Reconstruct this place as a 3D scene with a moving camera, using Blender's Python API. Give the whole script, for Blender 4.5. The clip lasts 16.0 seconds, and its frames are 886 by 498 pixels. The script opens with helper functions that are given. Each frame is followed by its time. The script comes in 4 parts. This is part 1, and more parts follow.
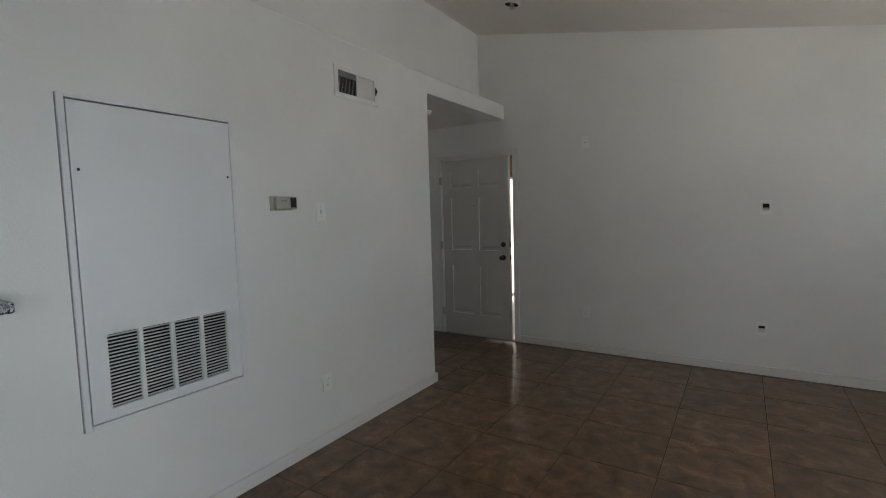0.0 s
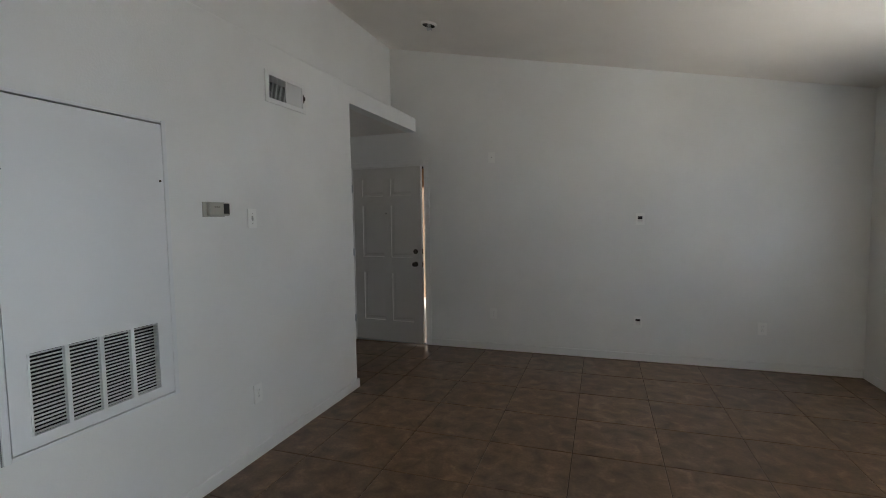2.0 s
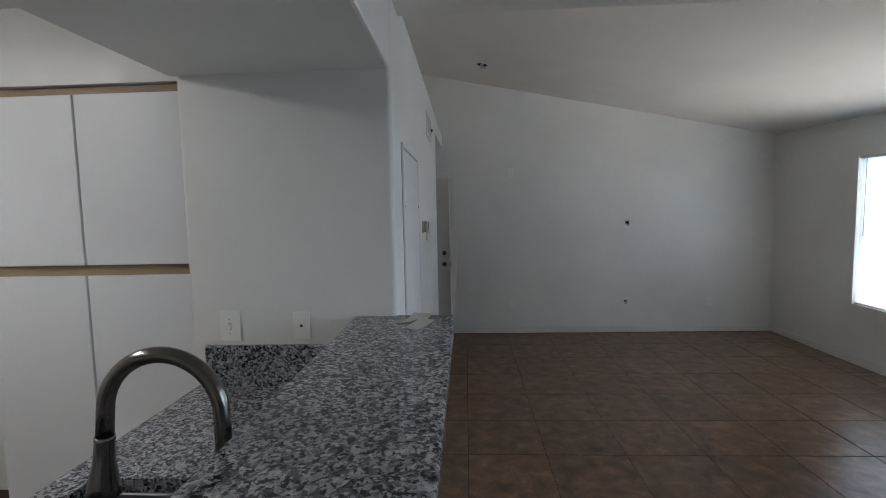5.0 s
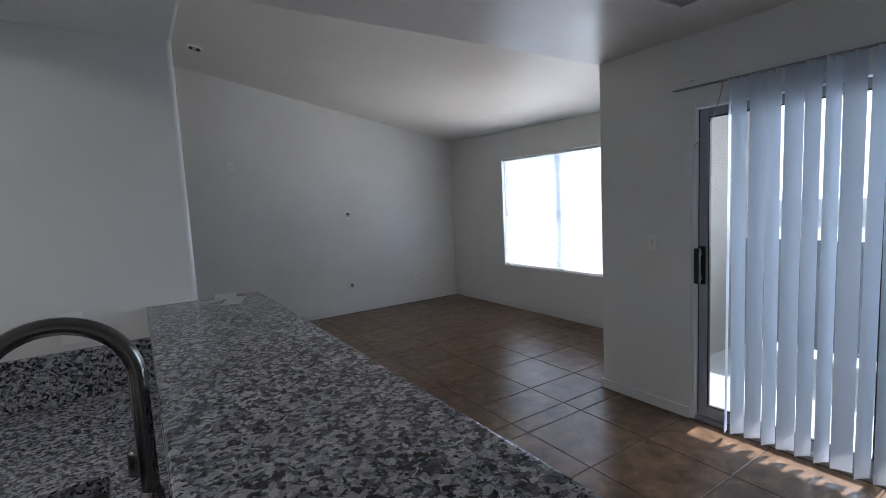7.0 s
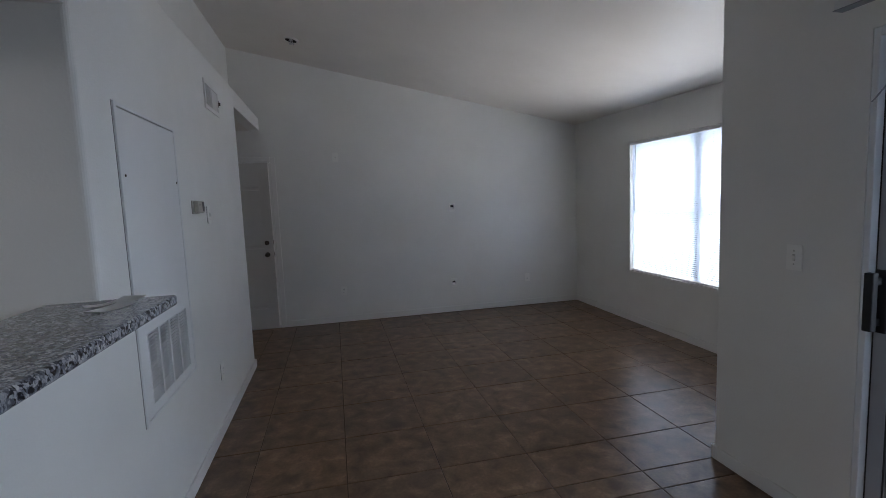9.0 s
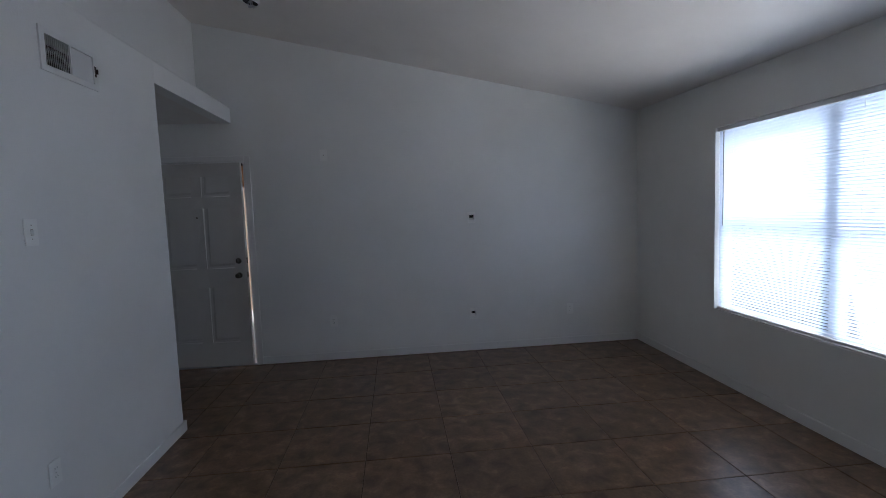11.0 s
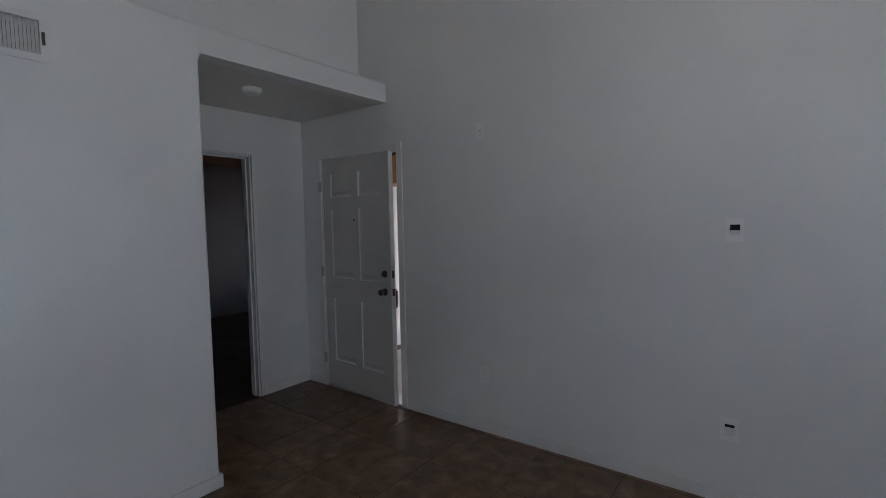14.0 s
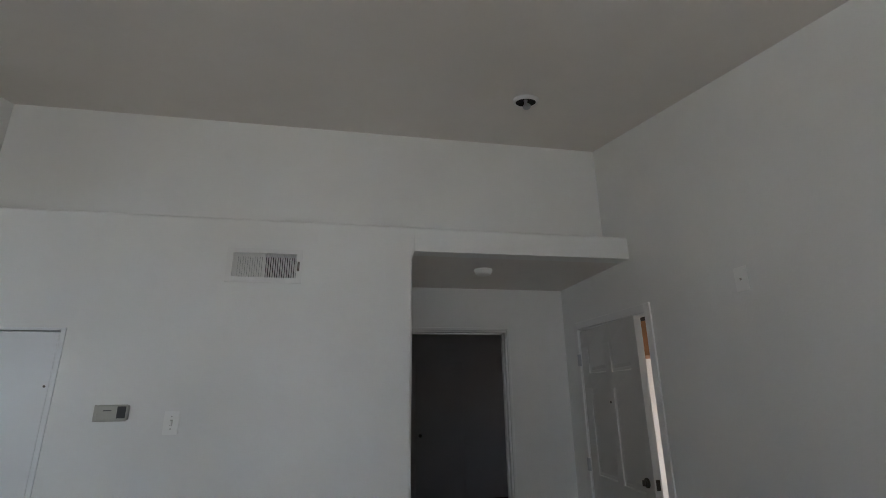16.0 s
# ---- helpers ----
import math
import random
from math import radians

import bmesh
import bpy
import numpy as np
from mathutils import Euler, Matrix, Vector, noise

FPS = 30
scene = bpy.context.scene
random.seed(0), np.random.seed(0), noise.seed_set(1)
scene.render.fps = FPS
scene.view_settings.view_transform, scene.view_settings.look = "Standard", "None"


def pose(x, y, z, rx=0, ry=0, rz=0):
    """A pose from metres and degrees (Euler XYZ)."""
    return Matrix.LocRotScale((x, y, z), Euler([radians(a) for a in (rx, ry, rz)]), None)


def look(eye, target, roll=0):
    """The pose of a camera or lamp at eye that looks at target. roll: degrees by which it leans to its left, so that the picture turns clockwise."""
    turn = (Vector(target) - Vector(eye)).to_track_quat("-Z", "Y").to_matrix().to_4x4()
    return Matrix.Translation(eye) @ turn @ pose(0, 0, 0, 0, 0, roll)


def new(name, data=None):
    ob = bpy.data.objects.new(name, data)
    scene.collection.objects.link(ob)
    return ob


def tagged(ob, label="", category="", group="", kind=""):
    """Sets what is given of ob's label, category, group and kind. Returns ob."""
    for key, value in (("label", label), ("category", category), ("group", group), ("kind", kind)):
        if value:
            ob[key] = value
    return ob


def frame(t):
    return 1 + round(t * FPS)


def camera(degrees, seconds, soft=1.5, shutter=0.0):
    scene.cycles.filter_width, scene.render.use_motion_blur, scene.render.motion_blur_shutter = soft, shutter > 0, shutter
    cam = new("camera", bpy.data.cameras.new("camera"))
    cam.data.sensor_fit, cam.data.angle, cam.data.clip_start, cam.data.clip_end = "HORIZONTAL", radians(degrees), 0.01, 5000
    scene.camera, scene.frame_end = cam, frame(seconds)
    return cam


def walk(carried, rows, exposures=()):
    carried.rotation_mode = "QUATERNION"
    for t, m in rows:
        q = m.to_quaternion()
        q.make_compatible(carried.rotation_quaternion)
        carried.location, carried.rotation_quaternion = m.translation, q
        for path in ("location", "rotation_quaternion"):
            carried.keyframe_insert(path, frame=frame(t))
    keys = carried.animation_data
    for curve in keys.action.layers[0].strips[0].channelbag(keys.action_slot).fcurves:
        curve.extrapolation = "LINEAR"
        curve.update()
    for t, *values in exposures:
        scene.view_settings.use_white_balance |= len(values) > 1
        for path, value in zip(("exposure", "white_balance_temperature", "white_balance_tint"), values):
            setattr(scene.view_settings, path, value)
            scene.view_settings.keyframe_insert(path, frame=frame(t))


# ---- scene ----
cam = camera(87.1, 16.0, soft=0.9)
PATH = [
    (0, (-0.004, 0.059, 1.45), (-1.085, 1.734, 1.295), -1.6),
    (0.5, (-0.016, 0.075, 1.406), (-1.105, 1.747, 1.267), -1.5),
    (1, (-0.05, 0.137, 1.408), (-1.045, 1.865, 1.257), -1.4),
    (1.5, (-0.106, 0.026, 1.44), (-0.848, 1.878, 1.303), -1.0),
    (2, (-0.204, -0.215, 1.464), (-0.848, 1.673, 1.33), -0.9),
    (2.5, (-0.472, -0.313, 1.476), (-1.12, 1.573, 1.32), -0.7),
    (3, (-0.829, -0.316, 1.515), (-1.351, 1.607, 1.343), -0.7),
    (3.5, (-1.177, -0.392, 1.533), (-1.575, 1.562, 1.381), -0.7),
    (4, (-1.476, -0.754, 1.591), (-1.821, 1.212, 1.464), -0.9),
    (4.2, (-1.576, -0.874, 1.617), (-1.902, 1.093, 1.467), -0.9),
    (4.7, (-1.785, -1.195, 1.635), (-1.99, 0.78, 1.475), -1.1),
    (5.2, (-2.02, -1.43, 1.63), (-2.03, 0.565, 1.465), -1.3),
    (5.75, (-2.3, -1.485, 1.61), (-1.97, 0.48, 1.44), -1.5),
    (6.3, (-2.513, -1.416, 1.586), (-1.817, 0.45, 1.408), -1.7),
    (6.5, (-2.538, -1.435, 1.564), (-1.769, 0.402, 1.376), -1.8),
    (7, (-2.393, -1.556, 1.549), (-1.303, 0.108, 1.345), -2.9),
    (7.5, (-2.15, -1.687, 1.529), (-1.141, 0.027, 1.322), -2.8),
    (8, (-1.946, -1.615, 1.461), (-0.949, 0.105, 1.248), -2.1),
    (8.5, (-1.696, -1.439, 1.479), (-0.881, 0.375, 1.272), -2.1),
    (9, (-1.391, -1.316, 1.505), (-0.945, 0.623, 1.301), -2.3),
    (9.5, (-1.211, -1.073, 1.501), (-0.904, 0.893, 1.291), -1.6),
    (10, (-1.02, -0.763, 1.509), (-0.78, 1.212, 1.313), -1.9),
    (12.5, (-0.021, 0.931, 1.483), (0.104, 2.922, 1.346), -1.6),
    (13, (0.211, 1.269, 1.48), (-0.068, 3.245, 1.353), -1.8),
    (13.5, (0.35, 1.646, 1.5), (-0.475, 3.463, 1.371), -0.9),
    (14, (0.389, 2.025, 1.496), (-0.812, 3.62, 1.376), -1.2),
    (14.5, (0.392, 2.417, 1.484), (-1.064, 3.785, 1.377), -1.1),
    (15, (0.303, 2.723, 1.538), (-1.443, 3.676, 1.742), -0.9),
    (15.5, (0.318, 2.942, 1.584), (-1.544, 3.517, 2.032), -0.8),
    (16, (0.519, 2.988, 1.634), (-1.366, 3.341, 2.202), -0.7),
]
EXPOSURES = [(0.0, 1.00, 6850, 11), (4.2, 1.00, 6500, 11), (6.5, 0.90, 6050, 14), (8.5, 0.84, 6150, 15), (9.5, 0.56, 5950, 15), (10.2, 0.56, 5850, 15), (12.5, 0.02, 5500, 17),
             (13.0, 0.12, 5750, 19), (13.5, 0.58, 5700, 18), (14.0, 0.72, 6050, 14), (14.5, 0.84, 6350, 13), (15.0, 0.90, 6500, 13), (16.0, 0.92, 6600, 11)]
walk(cam, [(t, look(eye, target, roll)) for t, eye, target, roll in PATH], EXPOSURES)

# ---- world, sun and large lights ----
world = bpy.data.worlds.new("sky")
scene.world = world
world.use_nodes = True
_nt = world.node_tree
_sky = _nt.nodes.new("ShaderNodeTexSky")
_sky.sky_type, _sky.sun_disc = "NISHITA", False
_sky.sun_elevation, _sky.sun_rotation = radians(47), radians(92)
_nt.links.new(_sky.outputs["Color"], _nt.nodes["Background"].inputs["Color"])
_nt.nodes["Background"].inputs["Strength"].default_value = 0.15
sun = new("sun", bpy.data.lights.new("sun", "SUN"))
sun.data.energy, sun.data.angle, sun.data.color = 4.5, radians(0.6), (1.0, 0.96, 0.90)
sun.matrix_world = look((13.63, -0.48, 14.63), (0, 0, 0))


def area_lamp(name, eye, target, w, h, watts, colour):
    ob = new(name, bpy.data.lights.new(name, "AREA"))
    ob.data.shape, ob.data.size, ob.data.size_y = "RECTANGLE", w, h
    ob.data.energy, ob.data.color = watts, colour
    ob.matrix_world = look(eye, target)
    return ob


# daylight in the living-room window and in the open side of the balcony
area_lamp("window_daylight", (2.40, 2.75, 1.12), (0, 2.75, 1.32), 3.2, 1.9, 105, (1.0, 0.955, 0.88))
area_lamp("balcony_daylight", (2.66, -1.70, 1.78), (0, -1.70, 1.74), 3.3, 1.42, 50, (0.74, 0.87, 1.0))


# ---- materials ----
def mat(name, base, rough=0.5, metal=0.0):
    m = bpy.data.materials.new(name)
    m.use_nodes = True
    b = m.node_tree.nodes["Principled BSDF"]
    b.inputs["Base Color"].default_value = (*base, 1)
    b.inputs["Roughness"].default_value = rough
    b.inputs["Metallic"].default_value = metal
    return m, m.node_tree, b


def noise_tex(nt, scale, detail=4.0, coord="Object", distort=0.0, rough=0.55):
    tc = nt.nodes.new("ShaderNodeTexCoord")
    n = nt.nodes.new("ShaderNodeTexNoise")
    n.inputs["Scale"].default_value = scale
    n.inputs["Detail"].default_value = detail
    n.inputs["Distortion"].default_value = distort
    n.inputs["Roughness"].default_value = rough
    nt.links.new(tc.outputs[coord], n.inputs["Vector"])
    return n


def ramp(nt, fac, stops, mode="LINEAR"):
    r = nt.nodes.new("ShaderNodeValToRGB")
    r.color_ramp.interpolation = mode
    e = r.color_ramp.elements
    while len(e) < len(stops):
        e.new(0.5)
    for k, (p, c) in enumerate(stops):
        e[k].position = p
        e[k].color = (*c, 1) if len(c) == 3 else c
    nt.links.new(fac, r.inputs["Fac"])
    return r


def bump(nt, b, height, strength, distance):
    u = nt.nodes.new("ShaderNodeBump")
    u.inputs["Strength"].default_value = strength
    u.inputs["Distance"].default_value = distance
    nt.links.new(height, u.inputs["Height"])
    nt.links.new(u.outputs["Normal"], b.inputs["Normal"])
    return u


def scaled(c, k):
    return tuple(min(1.0, v * k) for v in c)


def paint(name, base, rough, grain, strength, wear=0.06):
    m, nt, b = mat(name, base, rough)
    n = noise_tex(nt, 1.3, 5)
    r = ramp(nt, n.outputs["Fac"], [(0.3, scaled(base, 1 - wear)), (0.7, scaled(base, 1 + wear * 0.4))])
    nt.links.new(r.outputs["Color"], b.inputs["Base Color"])
    g = noise_tex(nt, grain, 3)
    bump(nt, b, g.outputs["Fac"], strength, 0.002)
    rr = noise_tex(nt, 5.0, 4)
    q = ramp(nt, rr.outputs["Fac"], [(0.3, (rough - 0.06,) * 3), (0.7, (rough + 0.08,) * 3)])
    nt.links.new(q.outputs["Color"], b.inputs["Roughness"])
    return m


WALL = paint("wall_paint", (0.82, 0.82, 0.795), 0.39, 95, 0.42)
CEIL = paint("ceiling_paint", (0.77, 0.735, 0.69), 0.34, 7, 0.35)
TRIM = paint("trim_paint", (0.80, 0.795, 0.775), 0.39, 60, 0.08)
DOORM = paint("door_paint", (0.70, 0.68, 0.645), 0.55, 90, 0.1)
PANELM = paint("panel_enamel", (0.79, 0.80, 0.80), 0.38, 80, 0.06)
VINYL = paint("vinyl", (0.78, 0.79, 0.80), 0.39, 60, 0.04)
PLASTIC = paint("plate_plastic", (0.87, 0.87, 0.84), 0.38, 40, 0.02, 0.02)
BEIGE = paint("aged_plastic", (0.45, 0.44, 0.385), 0.4, 60, 0.04)
DARKPL = mat("dark_plastic", (0.03, 0.03, 0.032), 0.35)[0]
# near-black base that paints the shade inside hollows
HOLLOW_SHADE = mat("hollow_shade", (0.02, 0.02, 0.02), 0.8)[0]
CABIN = paint("cabinet_white", (0.78, 0.79, 0.80), 0.39, 30, 0.03)
WOODF = paint("cabinet_frame_wood", (0.34, 0.24, 0.15), 0.5, 60, 0.2, 0.2)
PAPER = paint("receipt_paper", (0.95, 0.95, 0.94), 0.4, 200, 0.1, 0.03)
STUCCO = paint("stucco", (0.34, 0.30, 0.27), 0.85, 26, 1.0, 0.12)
PORCHSTUC = paint("warm_stucco", (0.62, 0.46, 0.34), 0.85, 60, 1.0, 0.1)
# darker than the wall paint: the bedroom's dimness is in this colour
DIMPAINT = paint("dimmed_wall_paint", (0.48, 0.44, 0.42), 0.45, 95, 0.3)
CONCRETE = paint("concrete", (0.48, 0.475, 0.46), 0.8, 90, 0.5, 0.15)
GROUND = paint("gravel_ground", (0.40, 0.385, 0.36), 0.9, 12, 0.6, 0.25)
RAILM = paint("railing_paint", (0.24, 0.27, 0.32), 0.45, 60, 0.1)
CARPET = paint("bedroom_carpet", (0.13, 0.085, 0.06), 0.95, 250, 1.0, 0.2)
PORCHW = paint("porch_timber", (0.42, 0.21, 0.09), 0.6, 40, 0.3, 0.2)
ALU = mat("aluminium", (0.55, 0.56, 0.58), 0.38, 0.85)[0]
ANOD = paint("anodised_grey", (0.30, 0.31, 0.33), 0.4, 120, 0.03)
# grey that paints the shadow line beside the access panel
FRAME_SHADE = mat("frame_shade_grey", (0.24, 0.24, 0.245), 0.7)[0]
BLACKM = mat("black_gasket", (0.012, 0.012, 0.013), 0.5)[0]
BRONZE = mat("aged_bronze", (0.10, 0.085, 0.07), 0.34, 0.9)[0]
NICKEL = paint("brushed_nickel", (0.22, 0.215, 0.205), 0.17, 300, 0.03)
NICKEL.node_tree.nodes["Principled BSDF"].inputs["Metallic"].default_value = 1.0
STEEL = paint("sink_steel", (0.15, 0.15, 0.155), 0.33, 260, 0.05)
STEEL.node_tree.nodes["Principled BSDF"].inputs["Metallic"].default_value = 1.0


def translucent(name, base, share, rough=0.5):
    m, nt, b = mat(name, base, rough)
    t = nt.nodes.new("ShaderNodeBsdfTranslucent")
    t.inputs["Color"].default_value = (*base, 1)
    mix = nt.nodes.new("ShaderNodeMixShader")
    mix.inputs["Fac"].default_value = share
    nt.links.new(b.outputs["BSDF"], mix.inputs[1])
    nt.links.new(t.outputs["BSDF"], mix.inputs[2])
    nt.links.new(mix.outputs["Shader"], nt.nodes["Material Output"].inputs["Surface"])
    n = noise_tex(nt, 40, 3)
    bump(nt, b, n.outputs["Fac"], 0.05, 0.001)
    return m


LAMPGLOW, _g1, _g2 = mat("lit_diffuser", (0.9, 0.9, 0.9), 0.4)
_g2.inputs["Emission Color"].default_value = (1.0, 0.98, 0.95, 1)
_g2.inputs["Emission Strength"].default_value = 6.3
HAZE, _h1, _h2 = mat("bright_haze", (0.8, 0.8, 0.8), 1.0)
_h2.inputs["Emission Color"].default_value = (0.93, 0.97, 1.0, 1)
_h2.inputs["Emission Strength"].default_value = 1.5
VANE = translucent("vane_vinyl", (0.72, 0.78, 0.86), 0.15, 0.42)
SLAT = translucent("slat_vinyl", (0.73, 0.81, 0.93), 0.19, 0.4)


def make_glass():
    m, nt, b = mat("clear_glass", (1, 1, 1), 0.0)
    t = nt.nodes.new("ShaderNodeBsdfTransparent")
    t.inputs["Color"].default_value = (0.93, 0.96, 0.96, 1)
    g = nt.nodes.new("ShaderNodeBsdfGlossy")
    g.inputs["Roughness"].default_value = 0.02
    f = nt.nodes.new("ShaderNodeFresnel")
    f.inputs["IOR"].default_value = 1.45
    mix = nt.nodes.new("ShaderNodeMixShader")
    nt.links.new(f.outputs["Fac"], mix.inputs["Fac"])
    nt.links.new(t.outputs["BSDF"], mix.inputs[1])
    nt.links.new(g.outputs["BSDF"], mix.inputs[2])
    nt.links.new(mix.outputs["Shader"], nt.nodes["Material Output"].inputs["Surface"])
    return m


GLASS = make_glass()


def make_granite():
    m, nt, b = mat("speckled_granite", (0.4, 0.4, 0.4), 0.16)
    tc = nt.nodes.new("ShaderNodeTexCoord")
    warp = noise_tex(nt, 90, 3, rough=0.6)
    warp2 = noise_tex(nt, 28, 2)
    mv = nt.nodes.new("ShaderNodeMixRGB")
    mv.blend_type, mv.inputs["Fac"].default_value = "ADD", 0.024
    nt.links.new(tc.outputs["Object"], mv.inputs["Color1"])
    nt.links.new(warp.outputs["Color"], mv.inputs["Color2"])
    mv2 = nt.nodes.new("ShaderNodeMixRGB")
    mv2.blend_type, mv2.inputs["Fac"].default_value = "ADD", 0.02
    nt.links.new(mv.outputs["Color"], mv2.inputs["Color1"])
    nt.links.new(warp2.outputs["Color"], mv2.inputs["Color2"])
    vor = nt.nodes.new("ShaderNodeTexVoronoi")
    vor.inputs["Scale"].default_value = 122
    nt.links.new(mv2.outputs["Color"], vor.inputs["Vector"])
    sep = nt.nodes.new("ShaderNodeSeparateColor")
    nt.links.new(vor.outputs["Color"], sep.inputs["Color"])
    r = ramp(nt, sep.outputs["Red"], [(0.0, (0.016, 0.017, 0.022)), (0.22, (0.040, 0.043, 0.054)), (0.27, (0.12, 0.127, 0.148)),
                                      (0.52, (0.19, 0.20, 0.228)), (0.57, (0.33, 0.345, 0.38)), (0.84, (0.41, 0.42, 0.45)), (0.96, (0.56, 0.565, 0.58))])
    big = noise_tex(nt, 4.0, 3)
    rb = ramp(nt, big.outputs["Fac"], [(0.35, (0.90, 0.87, 0.85)), (0.6, (1, 1, 1))])
    mul = nt.nodes.new("ShaderNodeMixRGB")
    mul.blend_type = "MULTIPLY"
    mul.inputs["Fac"].default_value = 0.6
    nt.links.new(r.outputs["Color"], mul.inputs["Color1"])
    nt.links.new(rb.outputs["Color"], mul.inputs["Color2"])
    fine = noise_tex(nt, 260, 2)
    rf = ramp(nt, fine.outputs["Fac"], [(0.36, (0.35, 0.35, 0.36)), (0.42, (1, 1, 1))])
    mul2 = nt.nodes.new("ShaderNodeMixRGB")
    mul2.blend_type = "MULTIPLY"
    mul2.inputs["Fac"].default_value = 0.7
    nt.links.new(mul.outputs["Color"], mul2.inputs["Color1"])
    nt.links.new(rf.outputs["Color"], mul2.inputs["Color2"])
    nt.links.new(mul2.outputs["Color"], b.inputs["Base Color"])
    return m


GRANITE = make_granite()


def make_tile():
    m, nt, b = mat("brown_ceramic", (0.2, 0.12, 0.07), 0.3)
    info = nt.nodes.new("ShaderNodeObjectInfo")
    tc = nt.nodes.new("ShaderNodeTexCoord")
    add = nt.nodes.new("ShaderNodeVectorMath")
    add.operation = "ADD"
    mulv = nt.nodes.new("ShaderNodeVectorMath")
    mulv.operation = "SCALE"
    mulv.inputs["Scale"].default_value = 37.0
    comb = nt.nodes.new("ShaderNodeCombineXYZ")
    nt.links.new(info.outputs["Random"], comb.inputs["X"])
    nt.links.new(info.outputs["Random"], comb.inputs["Y"])
    nt.links.new(comb.outputs["Vector"], mulv.inputs[0])
    nt.links.new(tc.outputs["Object"], add.inputs[0])
    nt.links.new(mulv.outputs["Vector"], add.inputs[1])

    def n(scale, detail, distort):
        x = nt.nodes.new("ShaderNodeTexNoise")
        x.inputs["Scale"].default_value, x.inputs["Detail"].default_value, x.inputs["Distortion"].default_value = scale, detail, distort
        nt.links.new(add.outputs["Vector"], x.inputs["Vector"])
        return x
    a = n(8.5, 9, 0.5)
    r = ramp(nt, a.outputs["Fac"], [(0.30, (0.085, 0.046, 0.024)), (0.43, (0.142, 0.083, 0.046)), (0.57, (0.192, 0.116, 0.068)), (0.70, (0.275, 0.18, 0.11))])
    f = n(60, 4, 0.2)
    rf = ramp(nt, f.outputs["Fac"], [(0.35, (0.78, 0.78, 0.78)), (0.65, (1.1, 1.08, 1.05))])
    mul = nt.nodes.new("ShaderNodeMixRGB")
    mul.blend_type = "MULTIPLY"
    mul.inputs["Fac"].default_value = 0.8
    nt.links.new(r.outputs["Color"], mul.inputs["Color1"])
    nt.links.new(rf.outputs["Color"], mul.inputs["Color2"])
    hsv = nt.nodes.new("ShaderNodeHueSaturation")
    mr = nt.nodes.new("ShaderNodeMapRange")
    mr.inputs["To Min"].default_value, mr.inputs["To Max"].default_value = 0.86, 1.12
    nt.links.new(info.outputs["Random"], mr.inputs["Value"])
    nt.links.new(mr.outputs["Result"], hsv.inputs["Value"])
    nt.links.new(mul.outputs["Color"], hsv.inputs["Color"])
    nt.links.new(hsv.outputs["Color"], b.inputs["Base Color"])
    b.inputs["Roughness"].default_value = 0.30
    bump(nt, b, a.outputs["Fac"], 0.05, 0.004)
    return m


TILE = make_tile()
GROUT = paint("grout", (0.085, 0.055, 0.037), 0.85, 120, 0.5, 0.2)


# ---- mesh helpers ----
def box(bm, x0, x1, y0, y1, z0, z1):
    v = [bm.verts.new((x, y, z)) for z in (z0, z1) for y in (y0, y1) for x in (x0, x1)]
    for q in ((0, 2, 3, 1), (4, 5, 7, 6), (0, 1, 5, 4), (2, 6, 7, 3), (0, 4, 6, 2), (1, 3, 7, 5)):
        bm.faces.new([v[k] for k in q])
    return v


def cyl(bm, p, q, r0, r1=None, seg=24):
    p, q = Vector(p), Vector(q)
    m = Matrix.Translation((p + q) / 2) @ (q - p).to_track_quat("Z", "Y").to_matrix().to_4x4()
    return bmesh.ops.create_cone(bm, cap_ends=True, segments=seg, radius1=r0, radius2=r0 if r1 is None else r1, depth=(q - p).length, matrix=m)["verts"]


def rounded(bm, r, seg=2, angle=40):
    bm.normal_update()
    edges = [e for e in bm.edges if len(e.link_faces) == 2 and e.calc_face_angle(0) > radians(angle)]
    bmesh.ops.bevel(bm, geom=edges, offset=r, segments=seg, profile=0.5, affect="EDGES", clamp_overlap=True)


def mesh_object(name, bm, material, smooth=False):
    bmesh.ops.recalc_face_normals(bm, faces=bm.faces[:])
    me = bpy.data.meshes.new(name)
    bm.to_mesh(me)
    bm.free()
    me.materials.append(material)
    if smooth:
        me.shade_smooth()
    return new(name, me)


def thing(name, at, label, category, group="", kind=""):
    ob = new(name)
    ob.empty_display_size = 0.1
    ob.location = at
    return tagged(ob, label, category, group, kind)


def part(name, bm, material, parent, label="", smooth=False):
    """A bmesh in world metres as one mesh under a thing or a part."""
    ob = mesh_object(name, bm, material, smooth)
    ob.parent = parent
    if parent.data is None:
        ob.matrix_parent_inverse = Matrix.Translation(-parent.location)
    return tagged(ob, label)


def bpart(name, dims, material, parent, r=0.0, label="", seg=2):
    bm = bmesh.new()
    box(bm, *dims)
    if r:
        rounded(bm, r, seg)
    return part(name, bm, material, parent, label)


def structure(name, bm, material, label, category):
    return tagged(mesh_object(name, bm, material), label, category, kind="structure")


def slab(name, dims, material, label, category, r=0.0):
    bm = bmesh.new()
    box(bm, *dims)
    if r:
        rounded(bm, r)
    return structure(name, bm, material, label, category)


